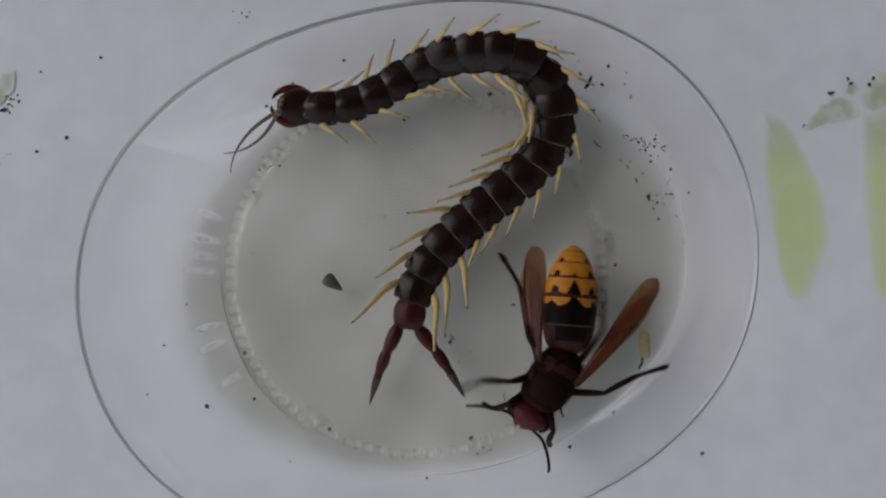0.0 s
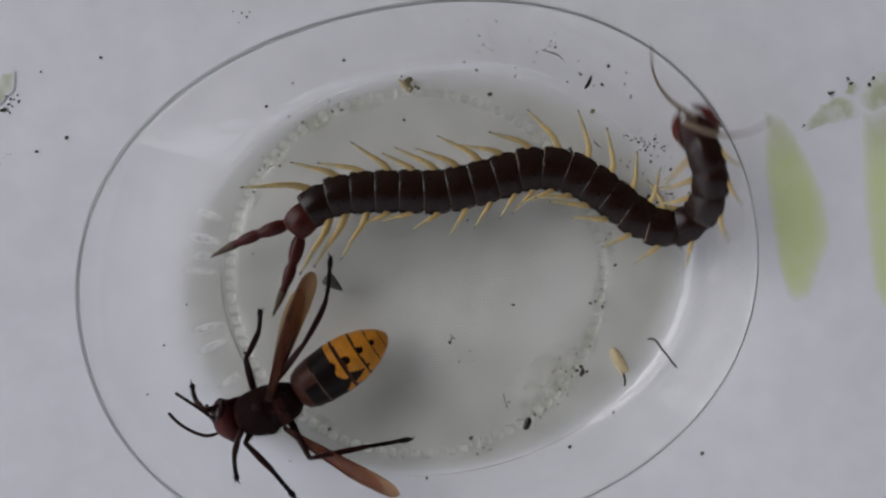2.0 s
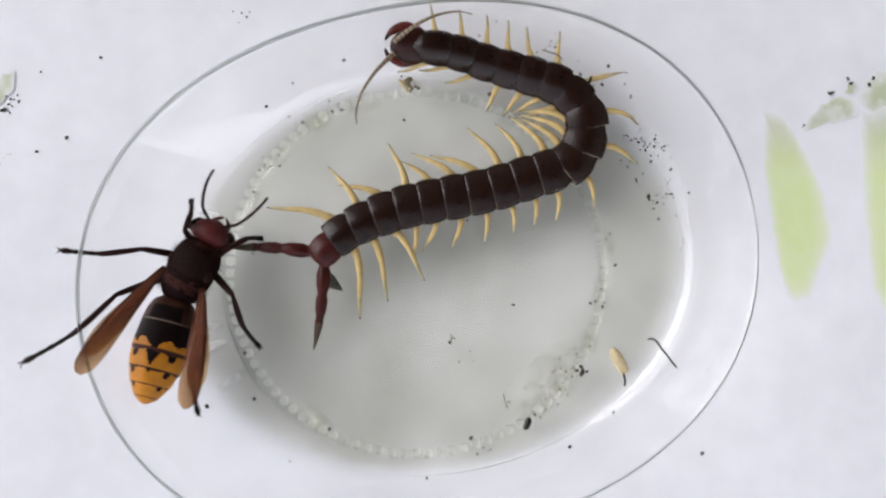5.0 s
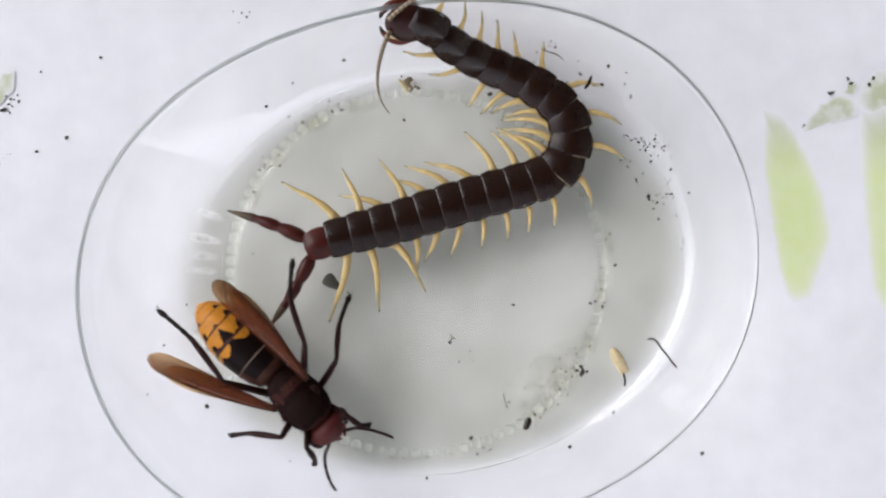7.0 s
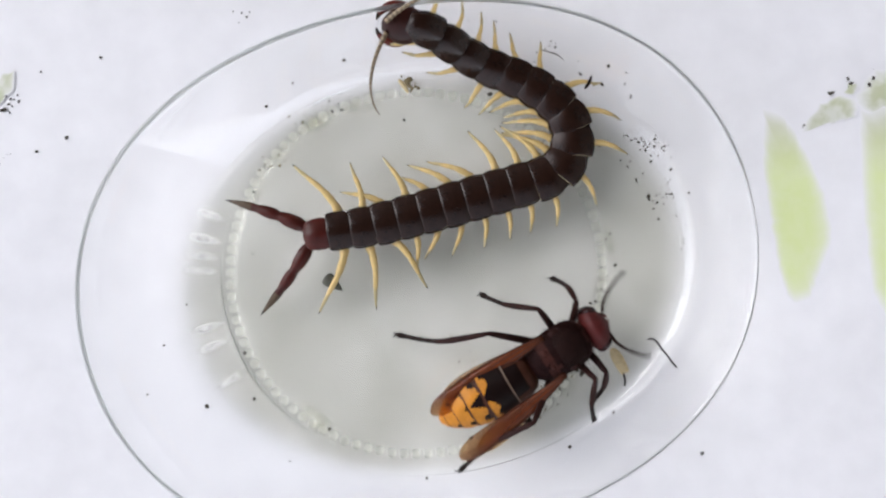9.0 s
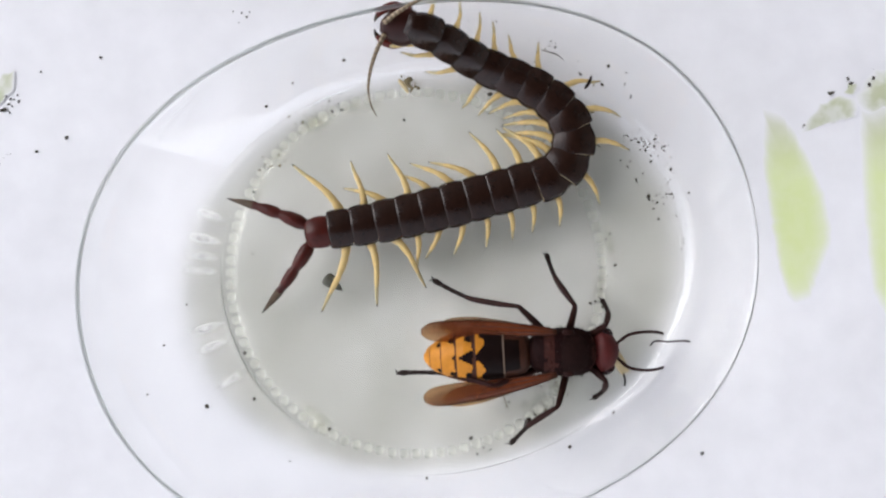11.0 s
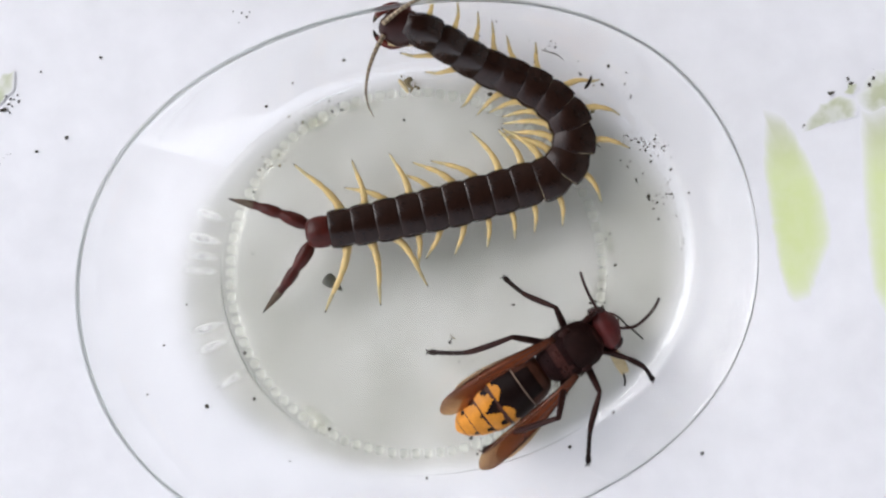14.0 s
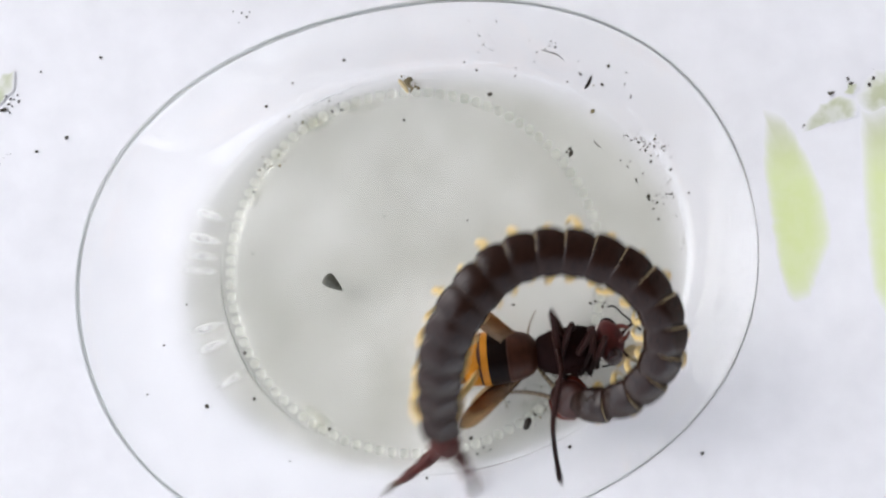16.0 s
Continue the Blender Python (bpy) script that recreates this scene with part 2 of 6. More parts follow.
def rise(s):
    return FLOOR_Z if s <= 1.98 else FLOOR_Z + (RIM_Z - FLOOR_Z) * ((s - 1.98) / 1.02) ** 1.22


def squarer(s, a):
    """The flared wall is a little fuller than an oval between its axes."""
    return 1 - 0.0135 * max(0.0, s - 2) * math.cos(4 * a)


def inside(x, y, s):
    cx, cy, a, b, turn = plan(s)
    c, n = math.cos(radians(turn)), math.sin(radians(turn))
    u, v = (x - cx) * c + (y - cy) * n, -(x - cx) * n + (y - cy) * c
    return math.hypot(u / a, v / b) < squarer(s, math.atan2(v / b, u / a))


def dish_height(x, y):
    """Height of the inner surface over the table at x, y."""
    if inside(x, y, 1.98):
        return FLOOR_Z
    low, high = 1.98, 3.0
    for _ in range(18):
        mid = (low + high) / 2
        low, high = (low, mid) if inside(x, y, mid) else (mid, high)
    return rise(high)


# ---- the table and its cloth ----
def build_table():
    bm = bmesh.new()
    bmesh.ops.create_cube(bm, size=1.0, matrix=Matrix.Translation((0, 0, -13)) @ Matrix.Diagonal((900, 700, 24, 1)))
    bmesh.ops.bevel(bm, geom=bm.edges[:], offset=3, segments=3, affect="EDGES")
    wood = shade("pale_wood", (0.45, 0.33, 0.2), 0.5, 0.3, 30, 0.1)
    top = part("table_top", bm, wood)
    for x in (-400, 400):
        for y in (-300, 300):
            bm = bmesh.new()
            tube(bm, [(x, y, -24.5), (x, y, -100), (x, y, -700), (x, y, -749)], [32, 32, 24, 22], 12)
            part("leg", bm, wood, top)
    tagged(top, "plain pale wooden table top under the white cloth", "table", kind="structure")
    # the cloth: a thin sheet with faint waves away from the dish
    bm = bmesh.new()
    nx, ny = 90, 70
    grid = []
    for j in range(ny + 1):
        row = []
        for i in range(nx + 1):
            x, y = -460 + 920 * i / nx, -360 + 720 * j / ny
            far = min(1.0, max(0.0, (math.hypot(x, y) - 90) / 120))
            row.append(bm.verts.new((x, y, -0.03 + far * 0.6 * (1 + noise.noise((x / 60, y / 60, 3))))))
        grid.append(row)
    for j in range(ny):
        for i in range(nx):
            bm.faces.new((grid[j][i], grid[j][i + 1], grid[j + 1][i + 1], grid[j + 1][i]))
    ob = part("tablecloth", bm, CLOTH)
    ob.modifiers.new("thickness", "SOLIDIFY").thickness = 0.4 * MM
    ob.modifiers["thickness"].offset = -1
    return tagged(ob, "white oilcloth with pale green printed leaves, lying flat", "tablecloth", kind="structure")


def print_shape(cloth, outline, mat, label, wobble=0.3, soft=0.12, dull=(0.0, 1.0), lift=0.0):
    """One printed shape a hair over the cloth; its ink thins out over the soft share of its half width, and turns dull between two heights."""
    mid = np.mean(outline, axis=0)
    pts = smooth_path(outline + outline[:1], 8)[:-1]
    pts = [(p[0] + wobble * noise.noise((p[0], p[1], 1)), p[1] + wobble * noise.noise((p[0], p[1], 5))) for p in pts]
    bm = bmesh.new()
    ink = bm.verts.layers.float_color.new("ink")
    rings = []
    for step, (k, amount) in enumerate(((1 + soft * 0.5, 0.0), (1.0, 0.25), (1 - soft, 0.72), (1 - 2.2 * soft, 0.94), (0.4, 1.0), (0.02, 1.0))):
        ring = []
        for x, y in pts:
            v = bm.verts.new((mid[0] + (x - mid[0]) * k, mid[1] + (y - mid[1]) * (1 - (1 - k) * 0.6), lift + 0.003 * step))
            v[ink] = (amount, float(np.interp(v.co.y, *[dull, (0, 1)])), 0, 1)
            ring.append(v)
        rings.append(ring)
    for a, b in zip(rings, rings[1:]):
        for i in range(len(a)):
            bm.faces.new((a[i - 1], a[i], b[i], b[i - 1]))
    bm.faces.new(rings[-1])
    return part("printed_leaf", bm, mat, cloth, label, smooth=False)


def build_unseen_ceiling():
    """An unseen dark ceiling, added to block the sky overhead; daylight enters under it."""
    bm = bmesh.new()
    bmesh.ops.create_cube(bm, size=1.0, matrix=Matrix.Translation((190, 210, 1765)) @ Matrix.Diagonal((2280, 2320, 30, 1)))
    return tagged(part("ceiling", bm, shade("ceiling_blocker", (0.08, 0.077, 0.074), 0.8, 0.2, 60, 0.2), smooth=False), "unseen dark ceiling added to block light from above", "ceiling", kind="structure")


def build_unseen_walls():
    """Unseen plain walls, added to block daylight and its reflections on two sides."""
    plaster = shade("pale_wall", (0.60, 0.585, 0.56), 0.8, 0.2, 60, 0.2)
    bm = bmesh.new()
    bmesh.ops.create_cube(bm, size=1.0, matrix=Matrix.Translation((-20, 1350, 500)) @ Matrix.Diagonal((2620, 40, 2500, 1)))
    tagged(part("unseen_wall_north", bm, plaster, smooth=False), "unseen pale wall added to block light from the north", "wall", kind="structure")
    bm = bmesh.new()
    bmesh.ops.create_cube(bm, size=1.0, matrix=Matrix.Translation((1310, 0, 500)) @ Matrix.Diagonal((40, 2660, 2500, 1)))
    return tagged(part("unseen_wall_east", bm, plaster, smooth=False), "unseen pale wall added to block light from the east", "wall", kind="structure")


def build_floor():
    """The floor, open to the daylight on three sides."""
    bm = bmesh.new()
    bmesh.ops.create_cube(bm, size=1.0, matrix=Matrix.Translation((0, 0, -765)) @ Matrix.Diagonal((2660, 2660, 30, 1)))
    return tagged(part("floor", bm, shade("grey_concrete", (0.32, 0.31, 0.29), 0.8, 0.25, 120, 0.2), smooth=False), "plain grey concrete floor under the table", "floor", kind="structure")


cloth = build_table()
build_unseen_ceiling()
build_unseen_walls()
build_floor()
for lift, leaf in enumerate(([(47.3, 20.0), (50.5, 18.2), (54.5, 11.0), (56.6, 3.0), (55.4, -2.0), (53.5, -6.6), (51.0, -6.8), (49.5, -2.5), (48.2, 5.0), (47.4, 12.0)],
             [(61.5, 19.8), (68.0, 20.4), (72.0, 12.0), (72.5, 0.0), (70.0, -9.0), (66.0, -9.8), (63.6, -6.0), (62.2, 4.0)])):
    print_shape(cloth, leaf, GREEN, "pale yellow-green printed leaf", 0.4, 0.16, (11.0, 20.0), 0.03 * lift)
for lift, sprig in enumerate(([(52.8, 17.4), (55.0, 20.8), (58.5, 22.4), (60.5, 20.8), (59.6, 19.2), (56.0, 18.4)],
              [(61.0, 22.0), (63.5, 26.0), (69.0, 25.0), (72.0, 20.8), (66.0, 20.9), (62.5, 20.3)],
              [(58.8, 22.9), (59.8, 24.4), (60.8, 24.0), (60.2, 22.8)],
              [(-65.5, 20.5), (-63.4, 23.4), (-63.0, 26.2), (-65.8, 24.0)])):
    print_shape(cloth, sprig, OLIVE, "olive green printed sprig", 0.6, 0.2, (18.0, 26.0), 0.06 + 0.03 * lift)


# ---- the dish ----
def oval(s, z, grow=0.0, n=160):
    cx, cy, a, b, turn = plan(s)
    c, k = math.cos(radians(turn)), math.sin(radians(turn))
    out = []
    for i in range(n):
        way = 2 * math.pi * i / n - radians(turn)
        u, v = (a + grow) * math.cos(way) * squarer(s, way), (b + grow) * math.sin(way) * squarer(s, way)
        out.append(Vector((cx + u * c - v * k, cy + u * k + v * c, z)))
    return out


def build_dish():
    dish = new("glass_dish")
    dish.location = (FOOT[0] * MM, FOOT[1] * MM, 0)
    rings = [oval(s, FLOOR_Z) for s in (0.02, 0.5, 1.0, 1.3)]
    rings += [oval(s, rise(s)) for s in (1.6, 1.9)]
    rings += [oval(1.98 + 1.02 * k / 36, rise(1.98 + 1.02 * k / 36)) for k in range(36)]
    for a in (90, 60, 30, 0, -30, -60):
        rings.append(oval(3.0, RIM_Z + 0.12 * math.sin(radians(a)) - 0.1, 0.12 + 0.12 * math.cos(radians(a))))
    for k in range(32, 0, -1):
        s = 1.7 + 1.3 * k / 32
        u = max(0.0, (s - 2.0) / 1.0)
        rings.append(oval(s, rise(s) - 2.7 + 2.35 * u * u * (3 - 2 * u), 0.1 * (k / 32)))
    rings += [oval(1.0, z, grow) for grow, z in ((0.1, 0.3), (-0.3, 0.27), (-0.8, 0.08), (-1.1, 0.0), (-1.5, 0.0), (-1.8, 0.08), (-2.3, 0.27), (-2.7, 0.3))]
    rings += [oval(0.5, 0.3), oval(0.02, 0.3)]
    inv = Matrix.Translation((-FOOT[0], -FOOT[1], 0))
    bm = loft(bmesh.new(), rings)
    bm.transform(inv)
    part("bowl", bm, SHADEDGLASS, dish)
    # a grey tinted tube stands in for the dark line along the glass edge
    bm = bmesh.new()
    edge = oval(3.0, RIM_Z + 0.02, 0.2)

    def thick(p):
        """Line width fitted to the camera's view: broad on one side, thin on the other, nearly gone where glare hides
        the rim.
        """
        a = math.degrees(math.atan2(p.y - RIM[1], p.x - RIM[0]))
        return (0.23 + 0.10 * math.cos(radians(a - 140))) * (1 - 0.85 * math.exp(-((a - 8) / 9) ** 2))

    around = [[p + (Vector((p.x - RIM[0], p.y - RIM[1], 0)).normalized() * math.cos(a) + Vector((0, 0, 1)) * math.sin(a)) * thick(p) for p in edge] for a in [2 * math.pi * k / 8 for k in range(9)]]
    loft(bm, around, False)
    bmesh.ops.remove_doubles(bm, verts=bm.verts, dist=0.001)
    bm.transform(inv)
    part("rim", bm, RIMGLASS, dish, "thin grey line along the rim")
    bead = bmesh.new()
    ball(bead, (0, 0, 0), (0.72, 0.72, 0.16), 10, 7)
    bead.transform(Matrix.Scale(MM, 4))
    me = bpy.data.meshes.new("bead")
    bead.to_mesh(me)
    bead.free()
    me.materials.append(FROSTED)
    for f in me.polygons:
        f.use_smooth = True
    for i in range(96):
        p = inv @ oval(1.0, 0.8, -1.3, 96)[i]
        low = 0.35 + 0.65 * max(0.0, math.sin(2 * math.pi * i / 96 + math.pi)) + 0.12 * math.sin(i * 2.7)
        low *= 1 - 0.7 * max(0.0, math.cos(2 * math.pi * i / 96 - 0.35))
        linked("bead", me, dish, at=place(p.x, p.y, 0.28) @ Matrix.Diagonal((1, 1, low, 1)))
    # grey arc painted in on the side where the foot's edge looks dark to the camera
    bm = bmesh.new()
    arc = [inv @ oval(1.0, 0.3, -0.1, 160)[k] for k in range(72, 112)]
    tube(bm, arc, [0.03 + 0.09 * math.sin(math.pi * k / 39) for k in range(40)], 6)
    part("foot_edge", bm, RIMGLASS, dish, "thin grey line added along the foot's edge")
    # short moulded ribs on the underside; their pale highlights are put into a whitish film
    rib = bmesh.new()
    ball(rib, (0, 0, 0), (1, 1, 0.1), 20, 6)
    rib.transform(Matrix.Scale(MM, 4))
    me = bpy.data.meshes.new("rib")
    rib.to_mesh(me)
    rib.free()
    me.materials.append(RIBGLINT)
    for f in me.polygons:
        f.use_smooth = True
    for deg in (162, 169, 174, 178.5, 196, 201, 212):
        i = int(deg / 360 * 720)
        p = inv @ oval(1.55, 0, 0, 720)[i]
        linked("rib", me, dish, at=place(p.x, p.y, 0.42, 0, 0, deg) @ Matrix.Diagonal((2.9, 0.8, 1, 1)))
    for pane in dish.children:
        pane.visible_shadow = False
    return tagged(dish, "clear oval glass dish with a beaded foot ring and flared wall", "glass dish")


dish = build_dish()


# ---- the centipede ----
SEGMENTS = 21
UNIT = 3.34
LEFT_SWEEP = [-66, -55, -46, -10, -30, -50, -50, -37, -10, 10, 21, 11, 15, 50, 45, 45, 12, 58, 4, 34]
LEFT_REACH = [5.0, 4.8, 4.6, 5, 5, 5.2, 5.4, 7, 7.4, 7.5, 7.4, 6.5, 7.4, 7.2, 7, 5.2, 7.1, 6.6, 7.2, 10]
RIGHT_SWEEP = [-10, -20, -25, -32, -46, -35, 34, 32, 6, 19, 11, 8, 2, 11, 28, 37, 10, -24, 0, 27]
RIGHT_REACH = [3.2, 3.4, 3.8, 4, 4.2, 4.6, 5.8, 5.8, 5.9, 5.2, 4.6, 4.3, 4.4, 4.6, 4.9, 4.9, 5.2, 8.6, 9.4, 10.4]


def girth(i):
    """Half width of segment i in millimetres."""
    return np.interp(i, [1, 3, 6, 9, 15, 18, 20, 21], [2.35, 2.5, 2.75, 3.0, 3.1, 2.95, 2.65, 2.3])


def segment_mesh(i, mat):
    w, h, n = girth(i), 1.75, 36
    tail = i == SEGMENTS
    steps = [(-0.60, 0.88, 0.80), (-0.592, 0.96, 0.94), (-0.57, 0.99, 0.975), (-0.50, 1.015, 0.995), (-0.32, 1.05, 1.02), (-0.1, 1.06, 1.04), (0.12, 1.04, 1.03), (0.3, 1.0, 0.99), (0.42, 0.95, 0.94), (0.55, 0.86, 0.85), (0.95, 0.66, 0.66)]
    if tail:
        steps = [(-0.62, 0.45, 0.5), (-0.55, 0.72, 0.75), (-0.4, 0.9, 0.92), (-0.1, 1.0, 1.0), (0.2, 1.0, 1.0), (0.45, 0.9, 0.92), (0.6, 0.76, 0.8), (0.9, 0.62, 0.66)]
    rings = []
    for x, kw, kh in steps:
        ring = []
        for j in range(n):
            a = 2 * math.pi * j / n
            c, s = math.cos(a), math.sin(a)
            # a broad flat back with a raised side margin, a round belly
            y = w * kw * math.copysign(abs(c) ** 0.8, c)
            z = h * kh * (0.85 * s if s < 0 else 1.08 * (1 - 0.56 * abs(c) ** 1.3) * min(1.0, s / 0.5) ** 0.6)
            if s > 0.8 and 0.22 < abs(c) < 0.36:
                z -= 0.03
            if s >= 0 and 0.80 < abs(c) < 0.93:
                z += 0.06
            ring.append(Vector((x * UNIT, y, z)))
        rings.append(ring)

    def slot(r, j):
        up = math.sin(2 * math.pi * (j + 0.5) / n)
        if up < -0.35:
            return 1
        return 2 if (r < 1 and not tail and up > 0.2) else 0

    bm = loft(bmesh.new(), rings, True, slot)
    return bm, [mat, BELLY, PALE]


def leg_mesh(reach, side, drop):
    """A four-jointed leg that reaches sideways and comes down on its tip."""
    pts = [(0, 0, 0), (0.05, 0.16, 0.5 / reach), (0.06, 0.42, 0.55 / reach), (0.02, 0.70, 0.0), (-0.01, 0.90, -0.7 * drop / reach), (-0.02, 1.0, -drop / reach)]
    path = [(p[0] * reach, p[1] * reach * side, p[2] * reach) for p in smooth_path(pts, 4)]
    n = len(path)
    r0 = 0.47 + 0.030 * reach
    radii = []
    for k in range(n):
        u = k / (n - 1)
        r = r0 * (1 - 0.88 * u ** 0.85)
        if k % 4 == 0 and 0 < k < n - 1:
            r *= 0.82
        radii.append(max(0.05, r))
    bm = tube(bmesh.new(), path, radii, 8, 1.0, lambda i, j: 1 if i > n - 4 else 2 if i > n * 0.55 else 0)
    return bm, [LEGTAN, CLAW, LEGGREY]


def build_centipede():
    body = new("centipede")
    body.location = (0, 0, FLOOR_Z * MM)
    parts = {"segments": [], "legs": [], "tail_legs": [], "feelers": []}
    # head: a rounded plate over the jaws
    bm = bmesh.new()
    ball(bm, (-0.3, 0, 0), (3.1, 2.65, 1.4), 24, 14)
    for v in bm.verts:
        v.co.z *= 0.85 if v.co.z > 0 else 1.0
        v.co.y *= 1.0 - 0.12 * max(0, v.co.x) / 2
    head = part("head", bm, HEADSHELL, body, "glossy dark red-brown head plate")
    for side in (1, -1):
        bm = bmesh.new()
        path = smooth_path([(-1.4, 1.7 * side, -0.9), (0.5, 2.5 * side, -1.0), (2.0, 2.2 * side, -1.0), (3.0, 1.35 * side, -1.0), (3.35, 0.5 * side, -1.05)], 4)
        n = len(path)
        tube(bm, path, [0.75 * (1 - (k / (n - 1)) ** 1.6) + 0.06 for k in range(n)], 10, 0.9, lambda i, j: 1 if i > n - 6 else 0)
        part("fang", bm, [FANG, CLAW], head, "red venom claw with a black tip")
        bm = bmesh.new()
        ball(bm, (1.15, 1.35 * side, 0.45), (0.28, 0.22, 0.2), 8, 6)
        part("eye_spot", bm, CLAW, head)
    for side in (1, -1):
        bm = bmesh.new()
        path = [(x * 13.0 - 2.6 * x * x * x, side * (-1.5 * x + 5.5 * x ** 2.2), 1.2 * math.sin(math.pi * x) + 0.1 - 0.9 * x) for x in np.linspace(0, 1, 36)]
        tube(bm, path, [(0.37 * (1 - 0.78 * k / 35)) * (0.86 if k % 2 else 1.05) for k in range(36)], 7, 1.0, lambda i, j: 1 if i % 2 else 0)
        f = part("antenna", bm, [GREYHORN, HORNBAND], head, "long tapering jointed grey antenna", place(2.2, 0.8 * side, 0.7))
        parts["feelers"].append((f, side))
    parts["segments"].append(head)
    for i in range(1, SEGMENTS + 1):
        mat = TAIL if i == SEGMENTS else SHELL
        bm, mats = segment_mesh(i, mat)
        seg = part("segment", bm, mats, body, "red-brown last back plate" if i == SEGMENTS else "")
        parts["segments"].append(seg)
        if i < SEGMENTS:
            for side, sweep, reach in ((1, LEFT_SWEEP[i - 1], LEFT_REACH[i - 1]), (-1, RIGHT_SWEEP[i - 1], RIGHT_REACH[i - 1])):
                bm, mats = leg_mesh(reach, side, 1.9)
                leg = part("leg", bm, mats, seg, at=place(0, side * girth(i) * 0.85, -0.5, 0, 0, sweep * side))
                parts["legs"].append((leg, i, side, sweep))
        else:
            for side in (1, -1):
                bm = bmesh.new()
                pts = [(0.0, 0.41), (0.5, 0.76), (1.5, 1.05), (3.2, 1.00), (4.2, 0.73), (4.5, 0.66), (5.2, 0.88), (6.8, 0.81), (7.6, 0.61), (7.9, 0.55), (8.5, 0.65), (10.0, 0.51), (11.0, 0.33), (11.8, 0.21), (12.6, 0.06)]
                tube(bm, [(-x, side * 0.35 * math.sin(x / 4), 0.35 * math.sin(x / 3.2) - 0.10 * x) for x, r in pts], [r for x, r in pts], 10, 0.9, lambda k, j: 1 if k > 12 else 2 if k > 9 else 0)
                leg = part("tail_leg", bm, [TAIL, CLAW, TAILTIP], seg, "thick jointed red-brown hind leg", place(-1.4, side * 1.1, -0.3))
                parts["tail_legs"].append((leg, side))
    tagged(body, "glossy dark brown centipede with yellow legs in the dish", "centipede")
    return body, parts


centipede, CENTIPEDE = build_centipede()


# ---- the hornet ----
HIPS = {"F": (2.9, 1.7, -1.9), "M": (0.6, 2.1, -2.2), "H": (-2.0, 1.9, -2.0)}
BONES = {"F": (5.0, 7.0), "M": (6.6, 10.4), "H": (9.4, 15.0)}
WAIST, NECK = Vector((-4.5, 0, -0.3)), Vector((3.9, 0, 0.0))


def hornet_ring(k):
    """Outline radius along the abdomen, 0 at the waist and 15 at the tip."""
    return np.interp(k, [0, 0.4, 1.0, 2.2, 4.5, 7, 9.5, 12, 13.6, 14.6, 15.2], [1.1, 1.9, 2.7, 3.25, 3.65, 3.85, 3.75, 3.05, 2.2, 1.4, 0.4])


